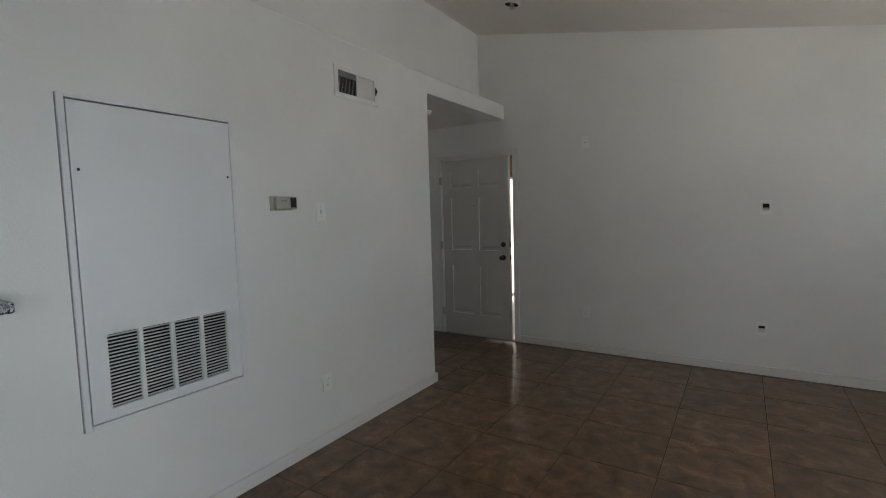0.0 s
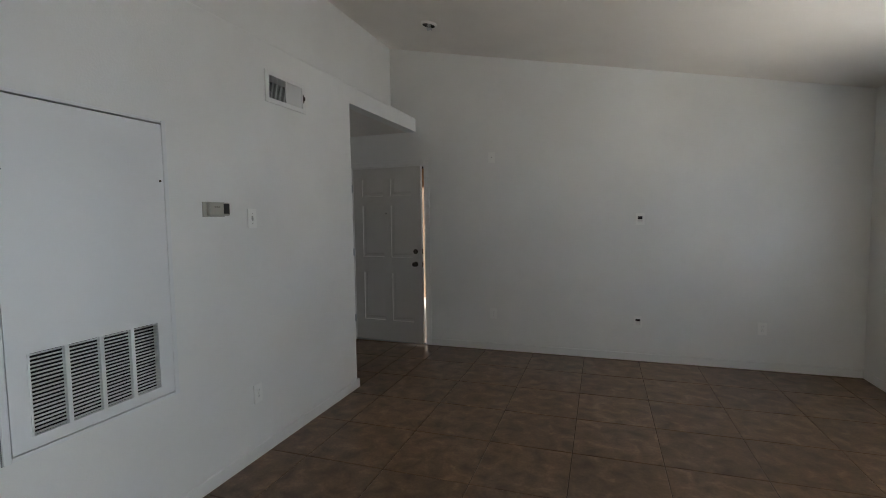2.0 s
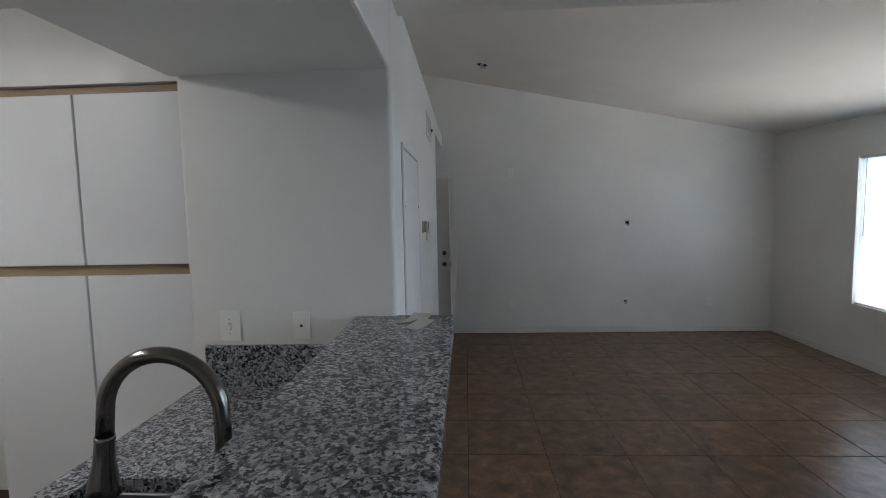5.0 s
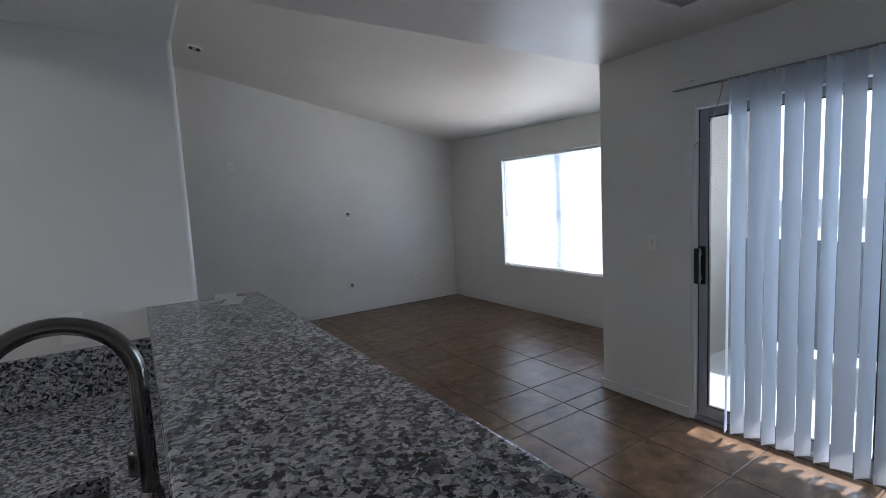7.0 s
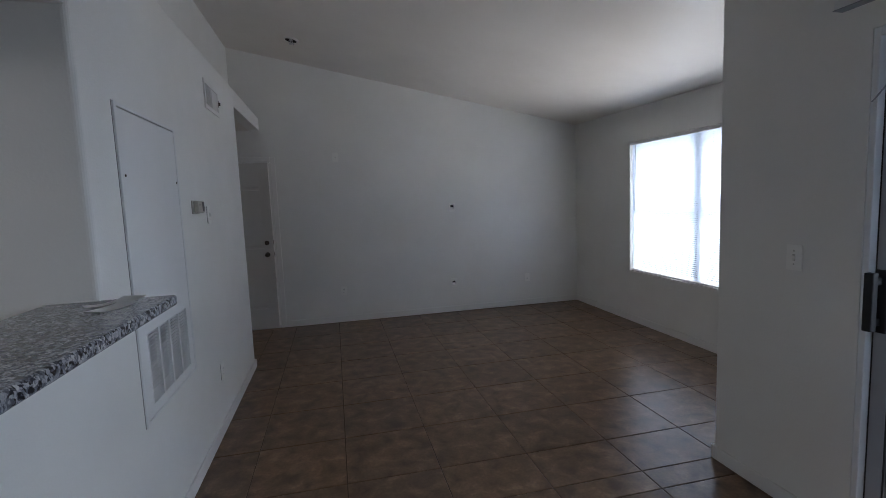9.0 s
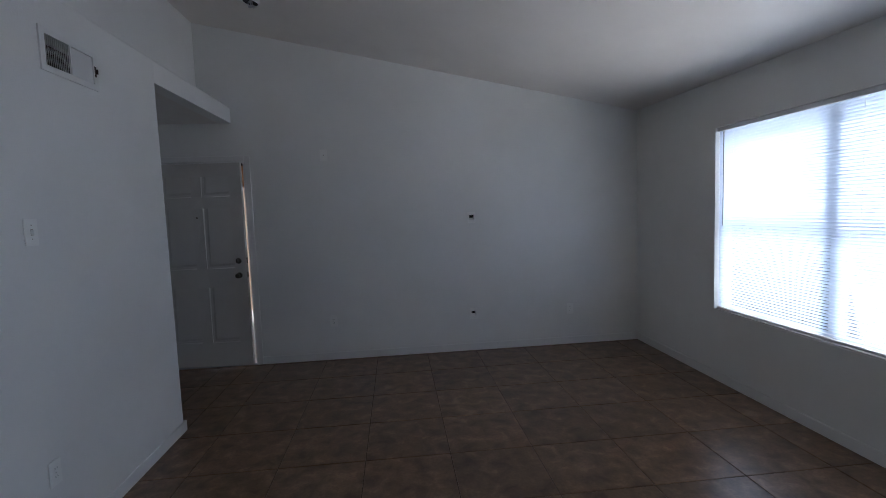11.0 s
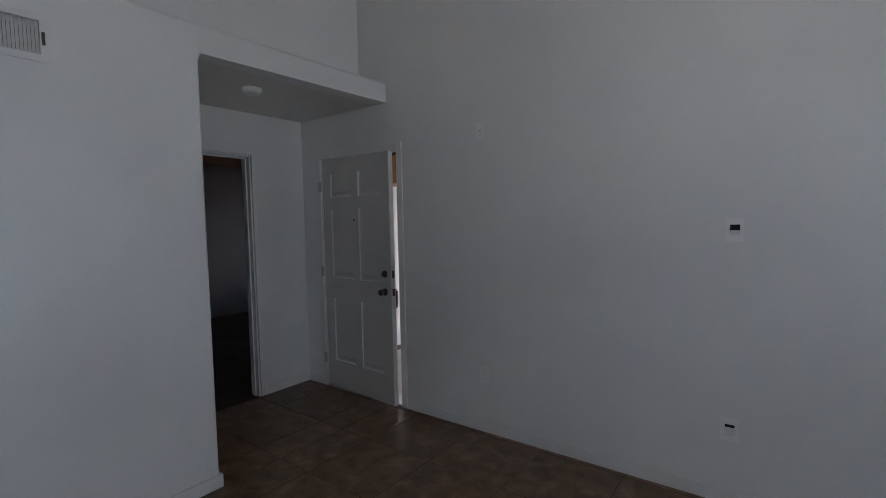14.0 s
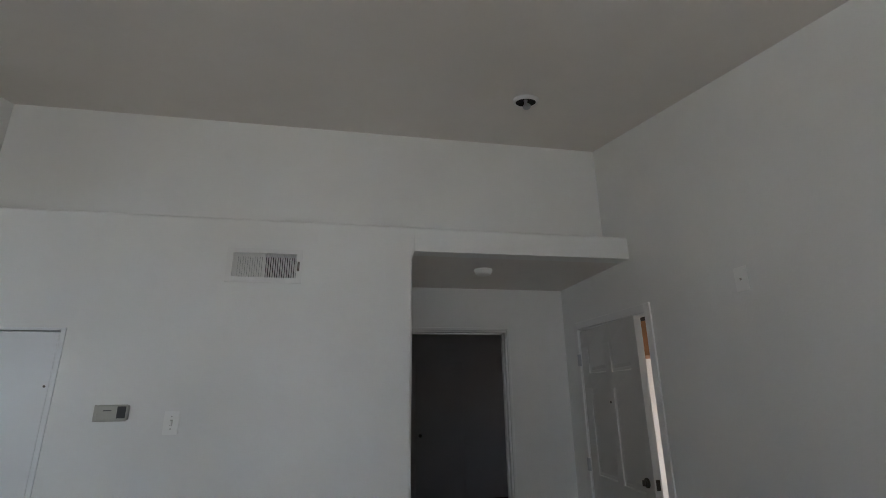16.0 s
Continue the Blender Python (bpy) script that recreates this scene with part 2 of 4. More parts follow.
def wall_mesh(axis, face, back, u0, u1, z0, z1, holes=(), top=None, corners=(), r=0.014):
    """A wall with its faces at face and back on the given axis, running u0..u1, with holes (u0, u1, z0, z1) through it.
    top(u) gives a raking top edge; corners are the u ends whose upright edges on the face side are rounded."""
    us = sorted({u0, u1, *(h[0] for h in holes), *(h[1] for h in holes)})
    zs = sorted({z0, z1, *(h[2] for h in holes), *(h[3] for h in holes)})
    bm, seen = bmesh.new(), {}

    def vert(d, u, z):
        zz = top(u) if (top and z == z1) else z
        key = (d, u, z)
        if key not in seen:
            seen[key] = bm.verts.new((d, u, zz) if axis == "x" else (u, d, zz))
        return seen[key]

    def solid(i, k):
        if not (0 <= i < len(us) - 1 and 0 <= k < len(zs) - 1):
            return False
        cu, cz = (us[i] + us[i + 1]) / 2, (zs[k] + zs[k + 1]) / 2
        return not any(h[0] < cu < h[1] and h[2] < cz < h[3] for h in holes)

    for i in range(len(us) - 1):
        for k in range(len(zs) - 1):
            if not solid(i, k):
                continue
            a, b2, c, d2 = us[i], us[i + 1], zs[k], zs[k + 1]
            for d in (face, back):
                bm.faces.new([vert(d, a, c), vert(d, b2, c), vert(d, b2, d2), vert(d, a, d2)])
            for other, p, q in (((i - 1, k), (a, c), (a, d2)), ((i + 1, k), (b2, c), (b2, d2)), ((i, k - 1), (a, c), (b2, c)), ((i, k + 1), (a, d2), (b2, d2))):
                if not solid(*other):
                    bm.faces.new([vert(face, *p), vert(face, *q), vert(back, *q), vert(back, *p)])
    bmesh.ops.recalc_face_normals(bm, faces=bm.faces[:])
    if corners:
        n = 0 if axis == "x" else 1
        pick = []
        for e in bm.edges:
            p, q = e.verts[0].co, e.verts[1].co
            if abs(p[n] - face) < 1e-5 and abs(q[n] - face) < 1e-5:
                for u in corners:
                    if u == "top":
                        if abs(p.z - z1) < 1e-5 and abs(q.z - z1) < 1e-5:
                            pick.append(e)
                    elif abs(p[1 - n] - u) < 1e-5 and abs(q[1 - n] - u) < 1e-5:
                        pick.append(e)
        bmesh.ops.bevel(bm, geom=pick, offset=r, segments=4, profile=0.5, affect="EDGES")
    return bm


# ---- the plan ----
XW, XU, XE, XD = -2.21, -2.51, 1.985, 0.62      # left wall, upper wall over the ledge, window wall, dining wall
YN, YP, YK, YC = 4.765, 0.79, 0.535, 3.31        # far wall, pier, kitchen end wall, hall corner
XH, YS, XK = -3.305, -3.4, -5.2                 # hall back wall, wall behind, kitchen far wall
ZL, ZS, ZF, ZB = 2.595, 2.44, 2.505, 2.20       # ledge, hall ceiling, dining ceiling, kitchen soffit


def rake(x):
    return 2.492 + (XE - x) * 0.2008


# large structure
WHITE = "white painted drywall wall with orange-peel texture"
structure("wall_north", wall_mesh("y", YN, YN + 0.15, XH - 0.15, XE + 0.15, 0, 3.6,
          holes=[(-3.04, -2.11, 0, 2.065), (0.131, 0.177, 1.394, 1.448), (0.122, 0.168, 0.369, 0.423)], top=lambda x: rake(x) + 0.05), WALL, WHITE, "wall")
structure("wall_east", wall_mesh("x", XE, XE + 0.15, YP - 0.12, YN, 0, rake(XE) + 0.05, holes=[(1.496, 3.52, 0.59, 2.092)]), WALL, WHITE, "wall")
structure("wall_west", wall_mesh("x", XW, XW - 0.12, YK, YN, 0, ZL, holes=[(0.815, 1.498, 0.622, 1.935), (2.275, 2.645, 2.238, 2.39), (YC, YN, 0, ZS)], corners=(YK, YC, "top"), r=0.02), WALL, WHITE, "wall")
structure("wall_kitchen_end", wall_mesh("y", YK, YK + 0.12, -3.09, XW - 0.12, 0, ZF, corners=(-3.09,)), WALL, WHITE, "wall")
slab("wall_pantry_return", (-3.09, -2.97, YK + 0.12, YC - 0.12, 0, ZF), WALL, WHITE, "wall")
structure("wall_hall_south", wall_mesh("y", YC, YC - 0.12, XH, XW - 0.12, 0, ZS), WALL, WHITE, "wall")
structure("wall_hall_back", wall_mesh("x", XH, XH - 0.12, YC - 0.12, YN, 0, ZL, holes=[(3.42, 4.24, 0, 2.082)]), WALL, WHITE, "wall")
slab("ceiling_hall", (XH, XW - 0.12, YC, YN, ZS, ZL), CEIL, "white painted drop ceiling over the entry hall", "ceiling")
# unseen slab, added so that no sky light leaks into the closet
slab("closet_light_stop", (XH - 0.15, XU - 0.12, YK, YN + 0.15, ZL + 0.01, ZL + 0.1), CEIL, "unseen slab added to keep sky light out of the closet", "ceiling")
slab("ledge", (XU - 0.12, XW - 0.12, YP, YC, ZL - 0.1, ZL), WALL, "white painted plant ledge above the wall", "ledge")
structure("wall_upper", wall_mesh("x", XU, XU - 0.12, YP, YN, ZL, rake(XU) + 0.03), WALL, WHITE, "wall")
structure("wall_drop", wall_mesh("y", YP, YP - 0.12, XU - 0.12, XE, ZF + 0.1, 3.5, top=lambda x: rake(x) + 0.03), WALL, WHITE, "wall")
structure("wall_pier", wall_mesh("y", YP, YP - 0.12, XD, XE, 0, ZF + 0.1, corners=(XD,)), WALL, WHITE, "wall")
structure("wall_dining_east", wall_mesh("x", XD, XD + 0.15, YS, YP - 0.12, 0, ZF + 0.1, holes=[(-1.78, 0.085, 0, 2.085)]), WALL, WHITE, "wall")
slab("wall_south", (XK, XD + 0.15, YS - 0.15, YS, 0, ZF + 0.1), WALL, WHITE, "wall")
slab("wall_kitchen_west", (XK - 0.15, XK, YS - 0.15, YK + 0.8, 0, ZF + 0.1), WALL, WHITE, "wall")
slab("wall_pantry_back", (XK, -3.09, YK + 0.68, YK + 0.8, 0, ZF + 0.1), WALL, WHITE, "wall")
slab("bulkhead", (XK, -3.09, YK + 0.02, YK + 0.68, 2.19, ZF), WALL, "white painted bulkhead over the pantry cabinet", "bulkhead")
slab("kitchen_soffit", (-3.12, XW, YS, YK, ZB, ZF), WALL, "white painted dropped soffit over the kitchen counter", "soffit", 0.012)
slab("ceiling_dining", (XK, XD + 0.15, YS, YP, ZF, ZF + 0.1), CEIL, "flat white painted ceiling over dining space and kitchen", "ceiling")
_bm = bmesh.new()
_v = box(_bm, XU - 0.12, XE + 0.15, YP, YN + 0.15, 0, 1)
for _k in _v:
    _k.co.z = rake(_k.co.x) + (0.14 if _k.co.z > 0.5 else 0.0) - (0.02 * (YN - _k.co.y) if _k.co.x > 0 else 0.0)
structure("ceiling_living", _bm, CEIL, "sloping white painted vaulted ceiling", "ceiling")

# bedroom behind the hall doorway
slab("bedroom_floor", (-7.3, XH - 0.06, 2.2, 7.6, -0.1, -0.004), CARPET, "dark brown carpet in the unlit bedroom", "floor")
slab("bedroom_wall_west", (-7.3, -7.15, 2.2, 7.6, 0, 2.6), DIMPAINT, "drywall bedroom wall with the room's dimness put into its paint", "wall")
slab("bedroom_wall_south", (-7.3, XH - 0.12, 2.05, 2.2, 0, 2.6), WALL, WHITE, "wall")
structure("bedroom_wall_north", wall_mesh("y", 7.6, 7.75, -7.3, XH - 0.12, 0, 2.6, holes=[(-6.0, -5.3, 1.0, 1.9)]), WALL, WHITE, "wall")
slab("bedroom_wall_east", (XH - 0.27, XH - 0.12, YN + 0.15, 7.6, 0, 2.6), WALL, WHITE, "wall")
slab("bedroom_ceiling", (-7.3, XH - 0.12, 2.05, 7.75, 2.6, 2.7), CEIL, "white painted bedroom ceiling", "ceiling")

# outside
slab("ground", (-900, 900, -900, 900, -0.5, -0.25), GROUND, "pale gravel ground outside the home", "ground")
_bm = bmesh.new()
_bm.faces.new([_bm.verts.new(c) for c in ((60, -90, -0.4), (60, 110, -0.4), (60, 110, 42), (60, -90, 42))])
structure("backdrop", _bm, HAZE, "bright hazy daylight sky beyond the balcony", "backdrop")
slab("balcony_floor", (XD + 0.15, 2.72, -3.4, YP - 0.12, -0.22, -0.02), CONCRETE, "pale concrete balcony floor", "floor")
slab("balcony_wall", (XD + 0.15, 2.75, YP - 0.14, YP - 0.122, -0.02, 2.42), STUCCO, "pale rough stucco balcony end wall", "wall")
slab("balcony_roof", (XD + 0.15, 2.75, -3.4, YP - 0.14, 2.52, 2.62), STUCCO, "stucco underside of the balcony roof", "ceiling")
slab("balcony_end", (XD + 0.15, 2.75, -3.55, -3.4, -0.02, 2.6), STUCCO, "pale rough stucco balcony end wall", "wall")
slab("porch_floor", (-7, 1.5, YN + 0.15, 7.9, -0.25, -0.03), CONCRETE, "concrete entry porch floor", "floor")
slab("porch_wall", (-4.3, 1.5, 7.9, 8.1, -0.25, 3.0), PORCHSTUC, "sunlit stucco wall across the porch", "wall")
# added out of view to block sky light and dim the porch
slab("porch_shade_slab", (-7, 1.5, YN + 0.15, 6.9, 2.45, 2.6), PORCHW, "unseen orange-brown slab added to shade the porch", "ceiling")
# beam depth is made up, to turn the upper door gap orange
slab("porch_beam", (-4.2, -1.5, 5.2, 5.5, 1.85, 2.449), PORCHW, "orange-brown timber porch beam, made deeper to colour the door gap's top", "beam")


# baseboards
def baseboard(dims):
    bm = bmesh.new()
    box(bm, *dims)
    rounded(bm, 0.004, 1)
    structure("baseboard", bm, TRIM, "white painted wooden baseboard", "baseboard")


BH, BT = 0.078, 0.013
baseboard((-2.05, XE, YN - BT, YN, 0, BH))
baseboard((XH + BT, -3.105, YN - BT, YN, 0, BH))
baseboard((XE - BT, XE, YP, YN - BT, 0, BH))
baseboard((XW, XW + BT, -1.2, YC + BT, 0, BH))
baseboard((XH, XW, YC, YC + BT, 0, BH))
baseboard((XH, XH + BT, 4.266, YN - BT, 0, BH))
baseboard((XD - BT, XD, 0.092, YP + BT, 0, BH))
baseboard((XD, XE - BT, YP, YP + BT, 0, BH))
baseboard((XD - BT, XD, YS, -1.80, 0, BH))


# ---- openings ----
def casing(parent, axis, face, u0, u1, ztop, w, t, out):
    """Three pieces of trim round an opening; out is +1 or -1, the side to which it stands proud."""
    d0, d1 = (face, face + t * out) if out > 0 else (face + t * out, face)

    def piece(a, b2, c, d):
        bm = bmesh.new()
        box(bm, *((d0, d1, a, b2, c, d) if axis == "x" else (a, b2, d0, d1, c, d)))
        rounded(bm, 0.004, 2)
        part("casing", bm, TRIM, parent)
    piece(u0 - w, u0, 0, ztop + w)
    piece(u1, u1 + w, 0, ztop + w)
    piece(u0, u1, ztop, ztop + w)


def six_panel_door(parent, m, width, height, thick=0.044):
    """A moulded slab hinged at its lower corner (local x along the width, y outward), at the pose m."""
    xs = [0, 0.12, 0.40, 0.505, width - 0.12, width] if width > 0.85 else [0, 0.10, 0.33, 0.43, width - 0.10, width]
    zs = [0, 0.24, 0.80, 0.99, 1.59, 1.70, 1.90, height]
    bm = bmesh.new()
    outlines = []
    for side, y in ((-1, 0.0), (1, thick)):
        grid = [[bm.verts.new((x, y, z)) for x in xs] for z in zs]
        outlines.append(grid[0] + [r[-1] for r in grid[1:]] + grid[-1][-2::-1] + [r[0] for r in grid[-2:0:-1]])
        for k in range(len(zs) - 1):
            for i in range(len(xs) - 1):
                f = bm.faces.new([grid[k][i], grid[k][i + 1], grid[k + 1][i + 1], grid[k + 1][i]])
                if i in (1, 3) and k in (1, 3, 5):
                    inner = [f]
                    for inset, push in ((0.011, 0.011), (0.020, 0.0), (0.020, -0.008)):
                        bmesh.ops.inset_region(bm, faces=inner, thickness=inset, use_even_offset=True)
                        for v in inner[0].verts:
                            v.co.y += push * (1 if side < 0 else -1)
    near, far = outlines
    for k in range(len(near)):
        j = (k + 1) % len(near)
        bm.faces.new([near[k], near[j], far[j], far[k]])
    box(bm, 0.004, width - 0.004, thick * 0.38, thick * 0.62, 0.004, height - 0.004)
    bmesh.ops.transform(bm, matrix=m, verts=bm.verts[:])
    return part("door_slab", bm, DOORM, parent, "six-panel moulded door leaf")


# front door, ajar
front = thing("door_1", (-2.58, YN, 0), "white six-panel front door standing slightly ajar, daylight at its edge", "door", kind="structure")
casing(front, "y", YN, -3.04, -2.11, 2.065, 0.056, 0.013, -1)
for _d in ((-3.04, -3.03, YN + 0.002, YN + 0.15, 0, 2.055), (-2.12, -2.11, YN + 0.002, YN + 0.15, 0, 2.055), (-3.03, -2.12, YN + 0.002, YN + 0.15, 2.055, 2.064)):
    bpart("jamb", _d, TRIM, front)
for _d in ((-3.03, -3.018, YN + 0.055, YN + 0.09, 0.02, 2.043), (-2.142, -2.12, YN + 0.055, YN + 0.09, 0.02, 2.043), (-3.018, -2.142, YN + 0.055, YN + 0.09, 2.043, 2.055)):
    bpart("door_stop", _d, TRIM, front)
# black strips paint the shade in the hinge and head gaps
for _d in ((-3.0295, -3.017, YN + 0.0525, YN + 0.0549, 0.02, 2.043), (-3.017, -2.142, YN + 0.0525, YN + 0.0549, 2.030, 2.0545)):
    bpart("gap_shade_strip", _d, BLACKM, front, 0.0, "black strip painting the shade in the gap round the leaf")
bpart("threshold", (-3.03, -2.12, YN - 0.004, YN + 0.15, 0.0, 0.018), ALU, front, 0.004, "worn metal threshold")
DM = pose(-3.026, YN + 0.004, 0.022, 0, 0, -5.0)
leaf = six_panel_door(front, DM, 0.895, 2.026)


def at_door(bm):
    bmesh.ops.transform(bm, matrix=DM, verts=bm.verts[:])
    return bm


for _z, _r, _n in ((0.918, 0.03, "door_knob"), (1.062, 0.029, "deadbolt")):
    for _s, _y in ((-1, 0.0), (1, 0.044)):
        bm = bmesh.new()
        cyl(bm, (0.822, _y, _z), (0.822, _y + 0.012 * _s, _z), _r, _r * 0.92)
        if _n == "door_knob":
            cyl(bm, (0.822, _y + 0.012 * _s, _z), (0.822, _y + 0.035 * _s, _z), 0.011, 0.013)
            cyl(bm, (0.822, _y + 0.033 * _s, _z), (0.822, _y + 0.046 * _s, _z), 0.018, 0.027)
            cyl(bm, (0.822, _y + 0.046 * _s, _z), (0.822, _y + 0.062 * _s, _z), 0.027, 0.02)
        else:
            cyl(bm, (0.822, _y + 0.012 * _s, _z), (0.822, _y + 0.018 * _s, _z), 0.018, 0.016)
            box(bm, 0.817, 0.827, _y + 0.018 * _s, _y + 0.034 * _s, _z - 0.016, _z + 0.016)
        rounded(bm, 0.002, 1, 50)
        part(_n, at_door(bm), BRONZE, front, "aged bronze " + _n.replace("_", " "))
    bm = bmesh.new()
    box(bm, 0.8935, 0.8965, 0.010, 0.034, _z - 0.029, _z + 0.029)
    box(bm, 0.8965, 0.901 if _n == "door_knob" else 0.898, 0.015, 0.029, _z - 0.012, _z + 0.012)
    part("latch_plate", at_door(bm), BRONZE, front, "dark bronze latch plate")
bm = bmesh.new()
cyl(bm, (0.862, 0.044, 0.93), (0.862, 0.085, 0.915), 0.008, None, 10)
cyl(bm, (0.862, 0.085, 0.918), (0.862, 0.085, 0.79), 0.009, 0.0075, 10)
cyl(bm, (0.862, 0.085, 0.79), (0.862, 0.044, 0.775), 0.0075, None, 10)
box(bm, 0.842, 0.882, 0.044, 0.050, 0.75, 0.98)
part("grip_handle", at_door(bm), BRONZE, front, "dark bronze outside grip handle")
bm = bmesh.new()
cyl(bm, (0.445, -0.004, 1.50), (0.445, 0.0, 1.50), 0.008, None, 16)
part("peephole", at_door(bm), BRONZE, front)
for _z in (0.22, 1.02, 1.78):
    bm = bmesh.new()
    cyl(bm, (-3.031, YN - 0.008, _z), (-3.031, YN - 0.008, _z + 0.09), 0.007, None, 12)
    box(bm, -3.062, -3.031, YN - 0.016, YN - 0.0125, _z, _z + 0.09)
    part("hinge", bm, ALU, front, "worn metal hinge")
bpart("strike_plate", (-2.1215, -2.1195, YN + 0.012, YN + 0.04, 0.89, 1.0), BRONZE, front, 0.0, "dark strike plate")

# hall doorway to the bedroom
hall = thing("door_2", (XH, 3.8, 0), "white cased doorway open to a dark bedroom", "doorway", kind="structure")
casing(hall, "x", XH, 3.42, 4.24, 2.082, 0.024, 0.016, 1)
for _d in ((XH - 0.12, XH - 0.002, 3.42, 3.432, 0, 2.082), (XH - 0.12, XH - 0.002, 4.228, 4.24, 0, 2.082), (XH - 0.12, XH - 0.002, 3.432, 4.228, 2.07, 2.082)):
    bpart("jamb", _d, TRIM, hall)
for _d in ((XH - 0.08, XH - 0.045, 3.432, 3.444, 0, 2.058), (XH - 0.08, XH - 0.045, 4.216, 4.228, 0, 2.058), (XH - 0.08, XH - 0.045, 3.444, 4.216, 2.058, 2.07)):
    bpart("door_stop", _d, TRIM, hall)
closet = thing("door_3", (-7.14, 4.6, 0), "closed flush closet door with a knob, painted darker for the dim bedroom", "door", kind="structure")
bpart("door_slab", (-7.15, -7.115, 3.95, 4.72, 0.012, 2.03), DIMPAINT, closet, 0.003)
bm = bmesh.new()
cyl(bm, (-7.115, 4.02, 0.92), (-7.07, 4.02, 0.92), 0.012, None, 12)
cyl(bm, (-7.08, 4.02, 0.92), (-7.05, 4.02, 0.92), 0.028, 0.022, 16)
part("door_knob", bm, BRONZE, closet)

# living-room window with its mini blind
win = thing("window_1", (XE + 0.08, 2.508, 0.59), "white vinyl double single-hung window, bright daylight behind", "window", kind="structure")
FX0, FX1 = XE + 0.075, XE + 0.135
for _d in ((FX0, FX1, 1.496, 1.541, 0.59, 2.092), (FX0, FX1, 3.475, 3.52, 0.59, 2.092), (FX0, FX1, 1.541, 3.475, 0.59, 0.635), (FX0, FX1, 1.541, 3.475, 2.047, 2.092)):
    bpart("window_frame", _d, VINYL, win, 0.003)
bpart("mullion", (FX0 - 0.004, FX1, 2.463, 2.553, 0.635, 2.047), VINYL, win, 0.003)
for _a, _b in ((1.541, 2.463), (2.553, 3.475)):
    bpart("meeting_rail", (FX0 + 0.004, FX1 - 0.004, _a, _b, 1.305, 1.35), VINYL, win, 0.003)
    for _z0, _z1 in ((0.635, 1.305), (1.35, 2.047)):
        _g = bpart("pane", (FX0 + 0.028, FX0 + 0.033, _a, _b, _z0, _z1), GLASS, win)
        _g.visible_shadow = False
bpart("window_sill", (XE + 0.002, FX0, 1.498, 3.518, 0.59, 0.602), TRIM, win, 0.002)

blind = thing("venetian_blind", (XE + 0.03, 2.508, 0.6), "white mini blind lowered over the window, slats half closed", "blind")
bpart("headrail", (XE + 0.008, XE + 0.04, 1.506, 3.51, 2.056, 2.088), VINYL, blind, 0.003)
bpart("bottom_rail", (XE + 0.012, XE + 0.038, 1.511, 3.505, 0.606, 0.622), VINYL, blind, 0.004)
_bm = bmesh.new()
_prof = [(-0.0125 + 0.025 * k / 4, 0.0022 * (1 - (k / 2 - 1) ** 2)) for k in range(5)]
_rows = [[_bm.verts.new((a, s, b)) for a, b in _prof] for s in (-0.995, 0.995)]
for _k in range(4):
    _bm.faces.new([_rows[0][_k], _rows[0][_k + 1], _rows[1][_k + 1], _rows[1][_k]])
_first = None
_z, _i = 0.637, 0
while _z < 2.053:
    if _first is None:
        _first = part("slat", _bm, SLAT, blind, "thin white vinyl slat", True)
        _ob = _first
    else:
        _ob = new("slat", _first.data)
        _ob.parent = blind
        _ob.matrix_parent_inverse = Matrix.Translation(-blind.location)
        _ob["label"] = "thin white vinyl slat"
    _ob.matrix_basis = pose(XE + 0.025, 2.508, _z, 0, 55 + random.uniform(-0.8, 0.8), 0)
    _z += 0.0205
    _i += 1
for _y in (1.72, 2.31, 2.74, 3.33):
    for _x in (XE + 0.0125, XE + 0.0375):
        bm = bmesh.new()
        cyl(bm, (_x, _y, 0.62), (_x, _y, 2.06), 0.0007, None, 6)
        part("ladder_cord", bm, VINYL, blind)
bm = bmesh.new()
cyl(bm, (XE + 0.003, 3.43, 1.30), (XE + 0.006, 3.43, 2.05), 0.0035, None, 8)
part("tilt_wand", bm, ANOD, blind, "dark grey tilt wand")

# sliding glass door with vertical blind
SX0, SX1 = XD + 0.035, XD + 0.13
slider = thing("door_4", (XD + 0.08, -0.86, 0), "aluminium sliding glass door to the balcony, black pull handle", "sliding door", kind="structure")
bpart("door_frame", (XD + 0.004, SX1, 0.06, 0.085, 0.0, 2.085), VINYL, slider, 0.003)
bpart("door_frame", (XD + 0.004, SX1, -1.78, -1.755, 0.0, 2.085), VINYL, slider, 0.003)
bpart("door_frame", (XD + 0.004, SX1, -1.755, 0.06, 2.05, 2.085), VINYL, slider, 0.003)
bpart("sill_track", (XD + 0.004, SX1 + 0.02, -1.755, 0.06, 0.0, 0.03), ALU, slider, 0.004, "worn aluminium sill track")
bpart("track_rib", (SX0 + 0.012, SX0 + 0.018, -1.755, 0.06, 0.03, 0.042), ALU, slider)


